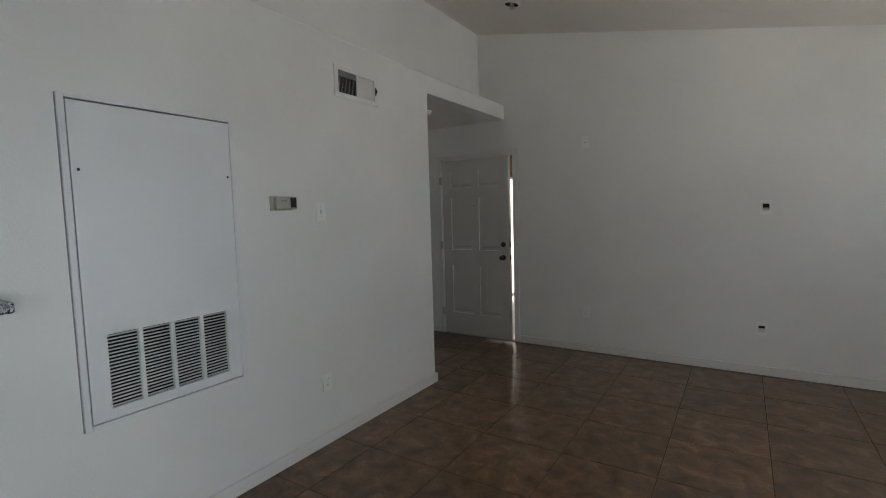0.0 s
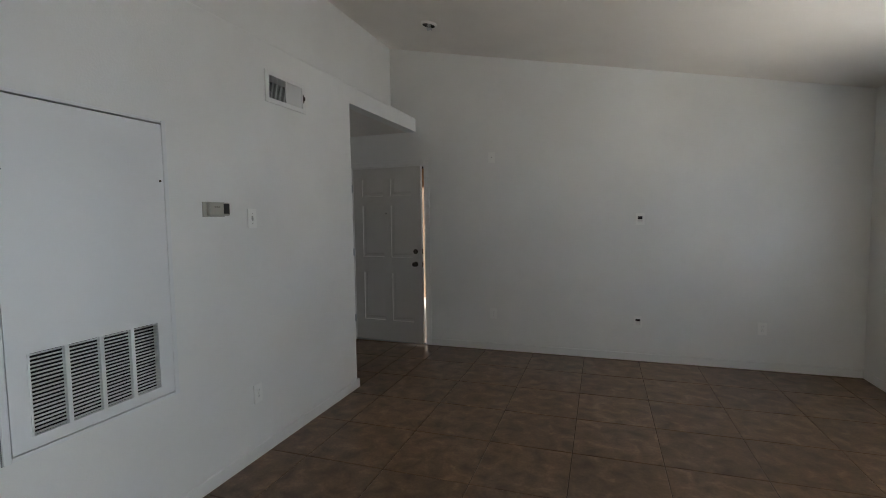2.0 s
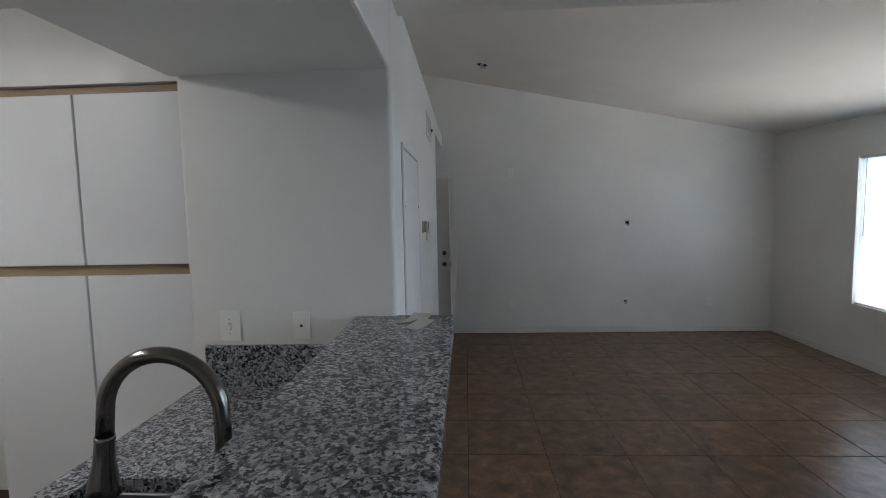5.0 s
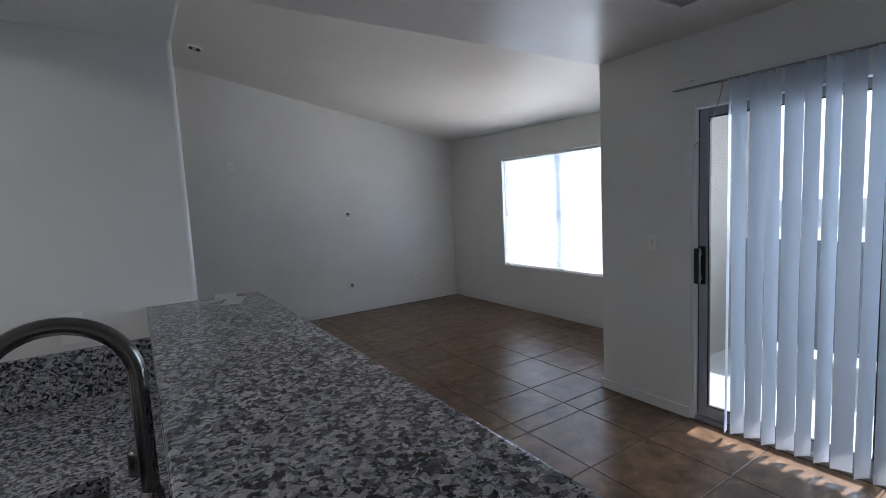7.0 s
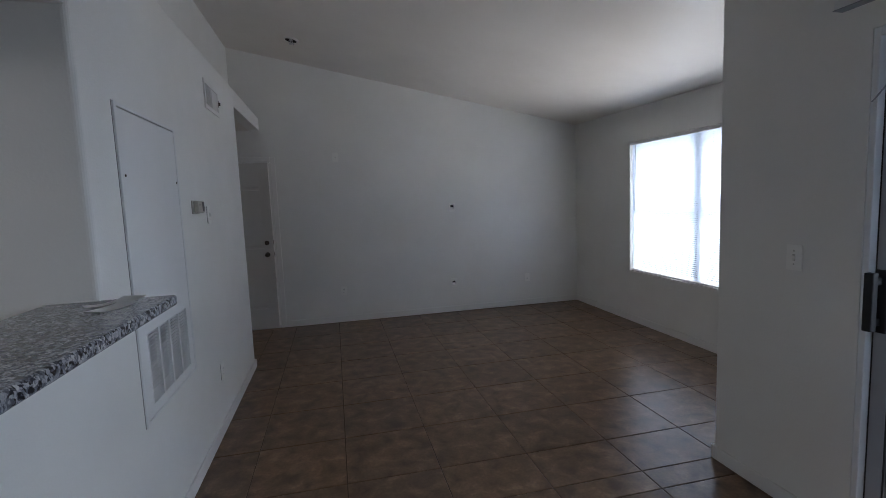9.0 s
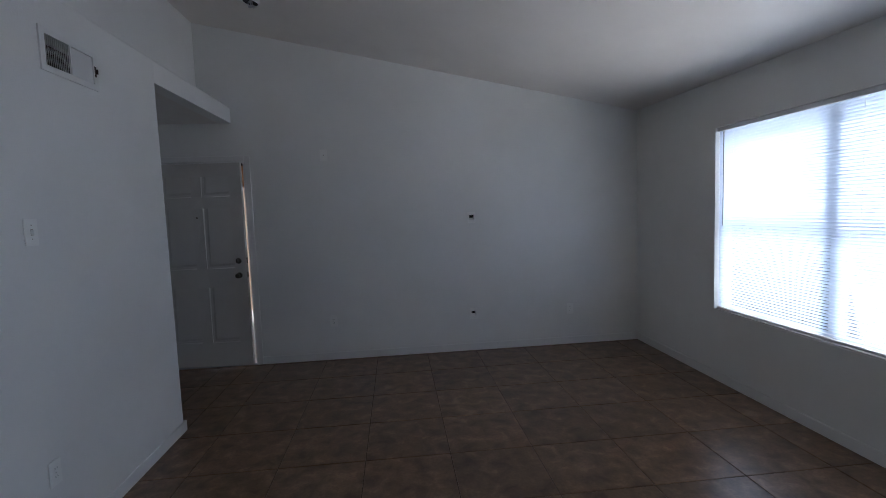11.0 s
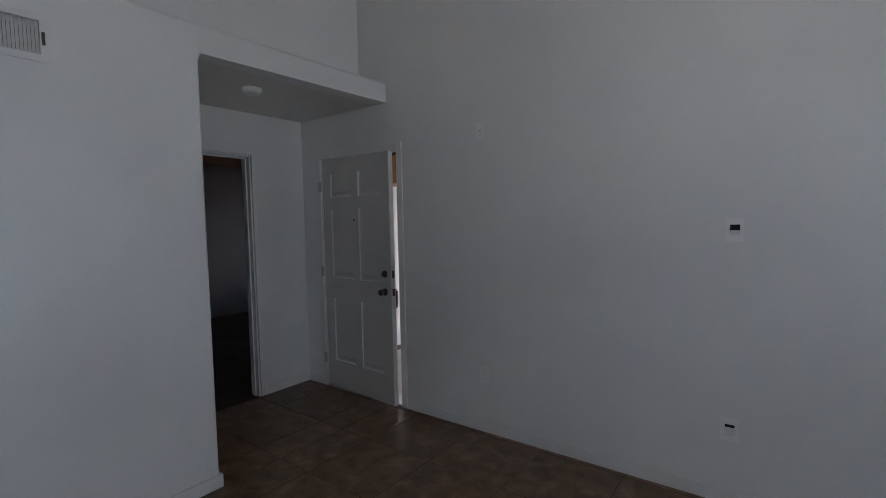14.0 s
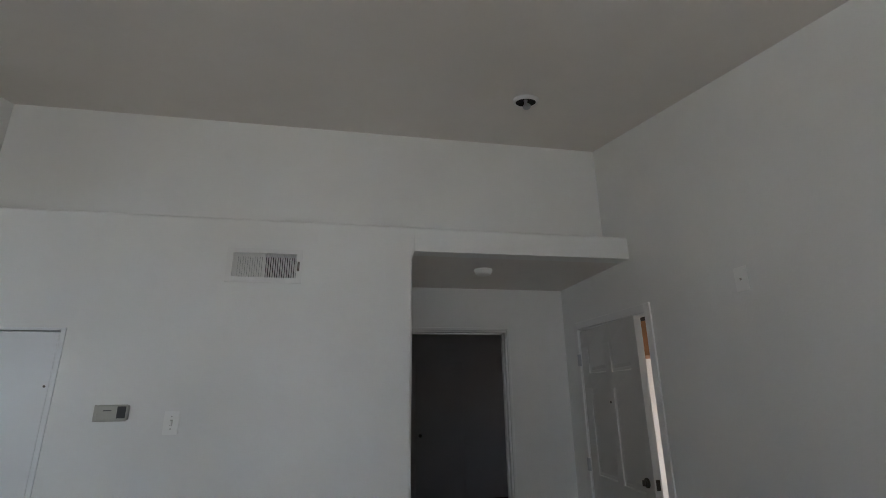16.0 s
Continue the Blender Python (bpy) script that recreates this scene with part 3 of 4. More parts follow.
def sash(x, ya, yb):
    for d in ((x, x + 0.03, ya, ya + 0.055, 0.043, 2.045), (x, x + 0.03, yb - 0.055, yb, 0.043, 2.045), (x, x + 0.03, ya + 0.055, yb - 0.055, 0.043, 0.105), (x, x + 0.03, ya + 0.055, yb - 0.055, 1.99, 2.045)):
        bpart("sash_rail", d, ANOD, slider, 0.003)
    for d in ((x + 0.004, x + 0.026, ya + 0.055, ya + 0.062, 0.105, 1.99), (x + 0.004, x + 0.026, yb - 0.062, yb - 0.055, 0.105, 1.99), (x + 0.004, x + 0.026, ya + 0.062, yb - 0.062, 0.105, 0.112), (x + 0.004, x + 0.026, ya + 0.062, yb - 0.062, 1.983, 1.99)):
        bpart("gasket", d, BLACKM, slider, 0.0, "black rubber gasket")
    g = bpart("pane", (x + 0.012, x + 0.017, ya + 0.062, yb - 0.062, 0.112, 1.983), GLASS, slider)
    g.visible_shadow = False


sash(SX0, -0.90, 0.053)
bpart("pile_strip", (SX0 + 0.004, SX0 + 0.026, 0.0532, 0.0598, 0.043, 2.045), BLACKM, slider, 0.0, "black pile strip filling the gap beside the sash")
sash(SX0 + 0.042, -1.754, -0.84)
bm = bmesh.new()
box(bm, SX0 - 0.008, SX0, 0.008, 0.052, 0.925, 1.175)
box(bm, SX0 - 0.055, SX0 - 0.006, 0.026, 0.042, 0.955, 0.985)
box(bm, SX0 - 0.055, SX0 - 0.006, 0.026, 0.042, 1.115, 1.145)
box(bm, SX0 - 0.064, SX0 - 0.036, 0.020, 0.054, 0.935, 1.165)
rounded(bm, 0.004, 2)
part("pull_handle", bm, BLACKM, slider, "black plastic pull handle")

vblind = thing("vertical_blind", (XD - 0.09, -0.85, 0.05), "pale grey-blue vertical blind over the sliding door, vanes half open", "blind")
bpart("headrail", (XD - 0.115, XD - 0.07, -1.86, 0.145, 2.165, 2.197), VINYL, vblind, 0.004)
# thin grey strip paints the shadow below the headrail
bpart("headrail_shadow", (XD - 0.117, XD - 0.068, -1.86, 0.147, 2.1612, 2.1645), ANOD, vblind, 0.0, "grey strip painting the shadow line under the headrail")
for _y in (0.05, -0.9, -1.78):
    bpart("bracket", (XD - 0.075, XD - 0.001, _y - 0.012, _y + 0.012, 2.19, 2.21), ALU, vblind)
_bm = bmesh.new()
_rows = [[_bm.verts.new((0.006 * math.cos(k / 8 * math.pi - math.pi / 2), -0.0445 + 0.089 * k / 8, z)) for k in range(9)] for z in (0.0, 1.05, 2.10)]
for _a, _b in ((0, 1), (1, 2)):
    for _k in range(8):
        _bm.faces.new([_rows[_a][_k], _rows[_a][_k + 1], _rows[_b][_k + 1], _rows[_b][_k]])
_first = None
_turns = [-74, 60, 46, 66, 40, 57, 64, 22, 62, 45, 66, 28, 62, 48, 66, 38, 58, 64, 30, 60]
for _i, _a in enumerate(_turns):
    _y = -0.165 - 0.0835 * _i - (0.018 if _i == 0 else 0.0)
    if _first is None:
        _first = part("vane", _bm, VANE, vblind, "long pale vinyl vane", True)
        _ob = _first
    else:
        _ob = new("vane", _first.data)
        _ob.parent = vblind
        _ob.matrix_parent_inverse = Matrix.Translation(-vblind.location)
        _ob["label"] = "long pale vinyl vane"
    _ob.matrix_basis = pose(XD - 0.093, _y, 0.055 + random.uniform(-0.006, 0.006), random.uniform(-0.3, 0.3), random.uniform(-0.3, 0.3), _a + random.uniform(-3, 3))
    bpart("vane_clip", (XD - 0.1, XD - 0.086, _y - 0.004, _y + 0.004, 2.14, 2.168), VINYL, vblind)
# loose pull cord at the leading end
_cu = bpy.data.curves.new("pull_cord", "CURVE")
_cu.dimensions, _cu.bevel_depth = "3D", 0.003
_sp = _cu.splines.new("NURBS")
_pts = [(XD - 0.07, -0.135, 2.165), (XD - 0.06, -0.126, 2.11), (XD - 0.06, -0.088, 1.995), (XD - 0.06, -0.050, 1.915), (XD - 0.055, -0.002, 1.848), (XD - 0.045, 0.045, 1.808)]
_sp.points.add(len(_pts) - 1)
for _p, _c in zip(_sp.points, _pts):
    _p.co = (*_c, 1)
_sp.use_endpoint_u = True
_cu.materials.append(ANOD)
_ob = new("pull_cord", _cu)
_ob.parent = vblind
_ob.matrix_parent_inverse = Matrix.Translation(-vblind.location)

# balcony railing
rail = thing("balcony_railing", (2.6, -1.3, -0.02), "dark grey-blue metal balcony railing with close pickets", "railing")
bpart("top_rail", (2.57, 2.63, -3.4, 0.64, 0.995, 1.045), RAILM, rail, 0.006)
bpart("bottom_rail", (2.58, 2.62, -3.4, 0.64, 0.055, 0.09), RAILM, rail, 0.004)
bpart("infill_panel", (2.611, 2.616, -3.4, 0.62, 0.09, 0.995), RAILM, rail, 0.0, "solid grey-blue infill sheet")
for _y in (0.62, -0.7, -2.0, -3.3):
    bpart("post", (2.578, 2.622, _y - 0.022, _y + 0.022, -0.02, 0.995), RAILM, rail, 0.003)
_bm = bmesh.new()
box(_bm, -0.009, 0.009, -0.009, 0.009, 0, 0.905)
_first = None
for _i in range(44):
    _y = 0.55 - 0.088 * _i
    if min(abs(_y - q) for q in (0.62, -0.7, -2.0, -3.3)) < 0.04:
        continue
    if _first is None:
        _first = part("picket", _bm, RAILM, rail)
        _ob = _first
    else:
        _ob = new("picket", _first.data)
        _ob.parent = rail
        _ob.matrix_parent_inverse = Matrix.Translation(-rail.location)
    _ob.matrix_basis = pose(2.6, _y, 0.09)

# ---- access panel in the left wall ----
panel = thing("access_panel", (XW, 1.16, 0.6), "white metal utility access panel with a louvred return-air grille", "access panel")
for _d in ((XW - 0.02, XW + 0.009, 0.79, 0.815, 0.605, 1.95), (XW - 0.02, XW + 0.005, 1.498, 1.523, 0.605, 1.95), (XW - 0.02, XW + 0.005, 0.815, 1.498, 1.935, 1.95), (XW - 0.02, XW + 0.005, 0.815, 1.498, 0.605, 0.622)):
    bpart("frame", _d, PANELM, panel, 0.003)
# thin grey strip paints the shaded left edge of the frame
bpart("frame_shadow_strip", (XW - 0.001, XW + 0.0015, 0.7855, 0.7895, 0.605, 1.95), FRAME_SHADE, panel, 0.0, "grey strip painting the shadow line beside the frame")
_bm = wall_mesh("x", XW + 0.003, XW - 0.012, 0.8205, 1.4965, 0.626, 1.929, holes=[(0.885, 1.43, 0.672, 0.985)])
pdoor = part("door", _bm, PANELM, panel, "flat white enamelled door")
grille = bpart("grille_border", (XW - 0.012, XW + 0.0055, 0.885, 0.893, 0.672, 0.985), PANELM, panel)
grille.name = "grille"
for _k in range(1, 5):
    _y = 0.885 + 0.545 * _k / 4
    bpart("bar", (XW - 0.012, XW + 0.0055, _y - (0.008 if _k == 4 else 0.0085), _y + (0.0 if _k == 4 else 0.0085), 0.672, 0.985), PANELM, grille)
_bm = bmesh.new()
box(_bm, -0.005, 0.005, -0.0605, 0.0605, -0.0006, 0.0006)
_first = None
for _k in range(4):
    for _i in range(21):
        _c = 0.885 + 0.545 * (_k + 0.5) / 4
        if _first is None:
            _first = part("louvre", _bm, PANELM, grille)
            _ob = _first
        else:
            _ob = new("louvre", _first.data)
            _ob.parent = grille
        _ob.matrix_basis = pose(XW - 0.005, _c, 0.680 + 0.0149 * _i, 0, 22, 0)
for _y in (0.845, 1.478):
    bm = bmesh.new()
    cyl(bm, (XW + 0.003, _y, 1.66), (XW + 0.006, _y, 1.66), 0.006, 0.005, 12)
    part("screw", bm, BRONZE, panel, "small dark screw")
# near-black sheet paints the closet's shade seen between the grille louvres
slab("closet_back", (XW - 0.75, XW - 0.7, YK + 0.12, YC - 0.12, 0, ZF), HOLLOW_SHADE, "near-black sheet painting the closet's shade behind the grille", "wall")

# ---- supply register above ----
vent = thing("air_vent", (XW, 2.46, 2.31), "white steel supply register with two banks of louvres", "vent")
_bm = wall_mesh("x", XW + 0.008, XW, 2.252, 2.668, 2.213, 2.412, holes=[(2.285, 2.455, 2.243, 2.385), (2.463, 2.633, 2.243, 2.385)])
part("frame", _bm, TRIM, vent)
_bm = bmesh.new()
box(_bm, -0.0065, 0.0065, -0.0006, 0.0006, -0.071, 0.071)
_first = None
for _bank, _turn in ((0, -46), (1, 46)):
    for _i in range(13):
        if _first is None:
            _first = part("louvre", _bm, TRIM, vent)
            _ob = _first
        else:
            _ob = new("louvre", _first.data)
            _ob.parent = vent
            _ob.matrix_parent_inverse = Matrix.Translation(-vent.location)
        _ob.matrix_basis = pose(XW - 0.003, 2.292 + 0.178 * _bank + 0.0130 * _i, 2.314, 0, 0, _turn)
bm = bmesh.new()
box(bm, XW + 0.008, XW + 0.022, 2.643, 2.647, 2.30, 2.325)
box(bm, XW + 0.008, XW + 0.010, 2.639, 2.651, 2.285, 2.34)
part("damper_lever", bm, BRONZE, vent)
# duct end as a near-black plate: the shade is in its colour
bm = wall_mesh("x", XW - 0.10, XW - 0.118, 2.27, 2.65, 2.23, 2.395)
part("duct", bm, HOLLOW_SHADE, vent, "near-black plate painting the shade behind the louvres")

# ---- thermostat ----
thermo = thing("thermostat", (XW, 1.80, 1.485), "beige plastic wall thermostat with a small dark display", "thermostat")
bpart("wall_plate", (XW, XW + 0.006, 1.721, 1.872, 1.488, 1.568), BEIGE, thermo, 0.002)
bpart("body", (XW + 0.006, XW + 0.032, 1.742, 1.886, 1.494, 1.566), BEIGE, thermo, 0.006)
bpart("display", (XW + 0.032, XW + 0.0335, 1.838, 1.878, 1.504, 1.560), DARKPL, thermo, 0.001, "dark display")
bpart("cover_line", (XW + 0.032, XW + 0.0332, 1.775, 1.812, 1.539, 1.543), DARKPL, thermo)


# ---- wall plates ----
def wall_plate(name, axis, face, out, u, z, w=0.072, h=0.116, kind="blank", label="", category="switch"):
    at = (face, u, z) if axis == "x" else (u, face, z)
    t = thing(name, at, label, category)

    def piece(pn, du0, du1, d0, d1, z0, z1, material, r, lab=""):
        a, b2 = face + min(d0 * out, d1 * out), face + max(d0 * out, d1 * out)
        dims = (a, b2, u + du0, u + du1, z + z0, z + z1) if axis == "x" else (u + du0, u + du1, a, b2, z + z0, z + z1)
        return bpart(pn, dims, material, t, r, lab)
    if kind == "recess":
        ho, hz = 0.023, 0.027
        bm = wall_mesh(axis, face + 0.006 * out, face, u - w / 2, u + w / 2, z - h / 2, z + h / 2, holes=[(u - ho, u + ho, z - hz, z + hz)])
        part("plate", bm, PLASTIC, t)
        a, b2 = (face - 0.040 * out, face - 0.032 * out)
        dims = (min(a, b2), max(a, b2), u - ho, u + ho, z - hz, z + hz)
        # box back coloured near-black to paint the recess shadow
        bpart("recessed_box", dims if axis == "x" else (*dims[2:4], *dims[0:2], *dims[4:]), HOLLOW_SHADE, t, 0, "recessed cable box painted near-black for its shade")
        bm = bmesh.new()
        ramp_side = [(0.005, z - hz), (0.031, z - hz), (0.031, z - 0.1 * hz)]
        rim = [[bm.verts.new((p, face - d * out, q)) for d, q in ramp_side] for p in (u - ho, u + ho)]
        bm.faces.new(rim[0])
        bm.faces.new(rim[1])
        for k in range(3):
            bm.faces.new([rim[0][k], rim[0][(k + 1) % 3], rim[1][(k + 1) % 3], rim[1][k]])
        part("angled_cover", bm, PLASTIC, t, "white sloping cable ramp")
        return t
    # dark inset backing paints the shadow line round the plate
    piece("shadow_backing", -w / 2 + 0.004, w / 2 - 0.004, 0, 0.0022, -h / 2 + 0.004, h / 2 - 0.004, DARKPL, 0.0)
    piece("plate", -w / 2, w / 2, 0.0022, 0.0085, -h / 2, h / 2, PLASTIC, 0.0018)
    if kind == "toggle":
        piece("toggle", -0.005, 0.005, 0.0085, 0.021, -0.012, 0.010, PLASTIC, 0.002)
        piece("toggle_slot", -0.0065, 0.0065, 0.008, 0.0091, -0.014, 0.014, BEIGE, 0.0)
        for s in (-0.03, 0.03):
            piece("screw", -0.003, 0.003, 0.0085, 0.0097, s - 0.003, s + 0.003, BEIGE, 0.001)
    if kind == "outlet":
        for s in (-0.0195, 0.0195):
            rec = piece("receptacle", -0.0165, 0.0165, 0.0085, 0.0103, s - 0.014, s + 0.014, PLASTIC, 0.0015)
            for q in (-0.0065, 0.0065):
                piece("slot", q - 0.0012, q + 0.0012, 0.0101, 0.0107, s - 0.003, s + 0.006, DARKPL, 0.0)
        piece("screw", -0.003, 0.003, 0.0085, 0.0097, -0.003, 0.003, BEIGE, 0.001)
    if kind == "jack":
        piece("jack", -0.0055, 0.0055, 0.0085, 0.0105, -0.0055, 0.0055, DARKPL if axis == "y" and face < 1 else BEIGE, 0.002)
    return t


wall_plate("light_switch", "x", XW, 1, 2.085, 1.477, kind="toggle", label="white toggle light switch plate on the wall")
wall_plate("power_outlet", "x", XW, 1, 2.073, 0.402, kind="outlet", label="white duplex power outlet low on the wall", category="outlet")
wall_plate("cover_plate", "y", YN, -1, -1.332, 2.104, kind="jack", label="white cover plate high on the wall", category="cover plate")
wall_plate("media_plate", "y", YN, -1, 0.154, 1.421, 0.08, 0.118, kind="recess", label="white recessed cable plate at television height", category="cable plate")
wall_plate("media_plate", "y", YN, -1, 0.145, 0.396, 0.08, 0.118, kind="recess", label="white recessed cable plate near the floor", category="cable plate")
wall_plate("power_outlet", "y", YN, -1, -1.325, 0.406, kind="outlet", label="white duplex power outlet low on the wall", category="outlet")
wall_plate("power_outlet", "y", YN, -1, 1.21, 0.39, kind="outlet", label="white duplex power outlet low on the wall", category="outlet")
wall_plate("light_switch", "y", YK, -1, -2.920, 1.168, 0.086, 0.131, kind="toggle", label="white toggle switch plate above the granite backsplash")
wall_plate("cover_plate", "y", YK, -1, -2.614, 1.168, kind="jack", label="white cover plate with a dark jack above the backsplash", category="cover plate")

wall_plate("light_switch", "x", XD, -1, 0.355, 1.19, kind="toggle", label="white toggle light switch plate beside the sliding door")

# ---- ceiling fittings ----
sprk = thing("fire_sprinkler", (-1.711, 3.907, rake(-1.711)), "white recessed fire sprinkler in the sloping ceiling", "sprinkler")
SM = Matrix.Translation((-1.711, 3.907, rake(-1.711))) @ pose(0, 0, 0, 0, math.degrees(math.atan(0.2008)), 0)


def revolve(prof, seg=32):
    bm = bmesh.new()
    rings = [[bm.verts.new((r * math.cos(2 * math.pi * k / seg), r * math.sin(2 * math.pi * k / seg), z)) for k in range(seg)] for r, z in prof]
    for a, b2 in zip(rings, rings[1:]):
        for k in range(seg):
            bm.faces.new([a[k], a[(k + 1) % seg], b2[(k + 1) % seg], b2[k]])
    return bm


bm = revolve([(0.075, 0.0), (0.073, -0.012), (0.066, -0.021), (0.059, -0.018), (0.057, -0.005), (0.055, -0.001)])
bmesh.ops.transform(bm, matrix=SM, verts=bm.verts[:])
part("escutcheon", bm, TRIM, sprk, "", True)
# near-black disc paints the shade inside the escutcheon
bm = revolve([(0.058, -0.0165), (0.050, -0.002), (0.02, -0.0025), (0.0, -0.0025)])
bmesh.ops.transform(bm, matrix=SM, verts=bm.verts[:])
part("recess", bm, HOLLOW_SHADE, sprk, "near-black cup with the recess shade in its colour")
bm = bmesh.new()
cyl(bm, (0, 0, 0), (0, 0, -0.022), 0.012, 0.009, 12)
cyl(bm, (0, 0, -0.022), (0.006, 0.0, -0.040), 0.004, 0.004, 8)
box(bm, -0.018, -0.013, -0.003, 0.003, -0.042, -0.008)
box(bm, 0.013, 0.018, -0.003, 0.003, -0.042, -0.008)
cyl(bm, (0.008, 0.004, -0.042), (0.010, 0.004, -0.046), 0.024, 0.024, 10)
cyl(bm, (0.030, 0.0, -0.036), (0.034, 0.0, -0.056), 0.007, 0.005, 10)
bmesh.ops.transform(bm, matrix=SM, verts=bm.verts[:])
part("sprinkler_head", bm, ALU, sprk, "metal sprinkler head")
smoke = thing("smoke_detector", (-2.63, 3.87, ZS), "round white smoke detector on the hall ceiling", "smoke detector")
bm = revolve([(0.0, 0.0), (0.065, 0.0), (0.066, -0.012), (0.060, -0.016), (0.060, -0.020), (0.055, -0.034), (0.046, -0.040), (0.0, -0.041)])
bmesh.ops.translate(bm, verts=bm.verts[:], vec=(-2.63, 3.87, ZS))
part("housing", bm, PLASTIC, smoke, "", True)
cvent = thing("ceiling_vent", (-0.02, -0.2, ZF), "white steel ceiling register over the dining space", "vent")
_bm = bmesh.new()
for _d in ((-0.17, 0.13, -0.13, -0.105, ZF - 0.008, ZF), (-0.17, 0.13, -0.295, -0.27, ZF - 0.008, ZF), (-0.17, -0.145, -0.27, -0.13, ZF - 0.008, ZF), (0.105, 0.13, -0.27, -0.13, ZF - 0.008, ZF)):
    box(_bm, *_d)
part("frame", _bm, TRIM, cvent)
for _i in range(9):
    bm = bmesh.new()
    box(bm, -0.145, 0.105, -0.008, 0.008, -0.0006, 0.0006)
    bmesh.ops.transform(bm, matrix=pose(0, -0.14 - 0.015 * _i, ZF - 0.005, 35), verts=bm.verts[:])
    part("slat", bm, TRIM, cvent)

kl = thing("ceiling_light", (-4.17, -0.75, ZF), "lit white fluorescent ceiling light in the kitchen", "ceiling light")
bpart("housing", (-4.34, -4.0, -1.36, -0.14, ZF - 0.03, ZF), TRIM, kl, 0.003)
bpart("diffuser", (-4.32, -4.02, -1.34, -0.16, ZF - 0.075, ZF - 0.03), LAMPGLOW, kl, 0.01, "glowing acrylic diffuser")

# ---- kitchen peninsula ----
structure("knee_wall", wall_mesh("x", XW + 0.002, XW - 0.15, -1.2, YK + 0.022, 0, 1.165, corners=(-1.2,)), WALL, "white painted half wall under the breakfast bar", "wall")
bar = thing("bar_top", (-2.18, -0.85, 1.165), "polished speckled grey granite breakfast bar top", "countertop")
bm = bmesh.new()
box(bm, -2.388, -1.972, -1.29, 0.558, 1.165, 1.203)
rounded(bm, 0.009, 3)
part("slab", bm, GRANITE, bar)
bm = bmesh.new()
box(bm, -2.385, -2.361, -1.2, YK - 0.002, 0.915, 1.164)
part("riser", bm, GRANITE, bar, "granite riser behind the sink")
counter = thing("countertop", (-2.72, -0.85, 0.875), "polished speckled grey granite kitchen counter with a sink cutout", "countertop")
# counter with a cutout for the sink
SY0, SY1, SXA, SXB = -0.93, -0.165, -2.97, -2.505
_bm = bmesh.new()
_xs, _ys = [-3.07, SXA, SXB, -2.386], [-1.22, SY0, SY1, YK - 0.003]
for _i in range(3):
    for _k in range(3):
        if _i == 1 and _k == 1:
            continue
        for _z in (0.872, 0.912):
            _bm.faces.new([_bm.verts.new(c) for c in ((_xs[_i], _ys[_k], _z), (_xs[_i + 1], _ys[_k], _z), (_xs[_i + 1], _ys[_k + 1], _z), (_xs[_i], _ys[_k + 1], _z))])
bmesh.ops.remove_doubles(_bm, verts=_bm.verts[:], dist=1e-5)
_edges = [e for e in _bm.edges if e.is_boundary]
for _e in _edges:
    if _e.verts[0].co.z > 0.9:
        _a, _b = _e.verts
        _lo = [v for q in (_a, _b) for v in _bm.verts if (v.co.xy - q.co.xy).length < 1e-5 and v.co.z < 0.9]
        _bm.faces.new([_a, _b, _lo[1], _lo[0]])
part("slab", _bm, GRANITE, counter)
bm = bmesh.new()
box(bm, -3.028, -2.387, YK - 0.022, YK - 0.001, 0.9125, 1.088)
rounded(bm, 0.003, 2)
part("backsplash", bm, GRANITE, counter, "granite backsplash against the wall")
sink = thing("kitchen_sink", (-2.72, -0.565, 0.70), "stainless steel undermount kitchen sink", "sink")
_bm = bmesh.new()


def ring(x0, x1, y0, y1, z, r, n=6):
    out = []
    for cx, cy, a0 in ((x1 - r, y1 - r, 0), (x0 + r, y1 - r, 90), (x0 + r, y0 + r, 180), (x1 - r, y0 + r, 270)):
        for k in range(n + 1):
            a = radians(a0 + 90 * k / n)
            out.append(_bm.verts.new((cx + r * math.cos(a), cy + r * math.sin(a), z)))
    return out


_rings = [ring(SXA - 0.03, SXB + 0.03, SY0 - 0.03, SY1 + 0.03, 0.8715, 0.08), ring(SXA - 0.004, SXB + 0.004, SY0 - 0.004, SY1 + 0.004, 0.8715, 0.07), ring(SXA + 0.004, SXB - 0.004, SY0 + 0.004, SY1 - 0.004, 0.862, 0.07),
          ring(SXA + 0.012, SXB - 0.012, SY0 + 0.012, SY1 - 0.012, 0.72, 0.07), ring(SXA + 0.05, SXB - 0.05, SY0 + 0.05, SY1 - 0.05, 0.69, 0.05)]
for _a, _b in zip(_rings, _rings[1:]):
    for _k in range(len(_a)):
        _bm.faces.new([_a[_k], _a[(_k + 1) % len(_a)], _b[(_k + 1) % len(_a)], _b[_k]])
_bm.faces.new(_rings[-1])
part("bowl", _bm, STEEL, sink, "", True)
bm = bmesh.new()
cyl(bm, (-2.72, -0.565, 0.688), (-2.72, -0.565, 0.694), 0.045, 0.04)
part("drain", bm, BRONZE, sink, "dark drain")


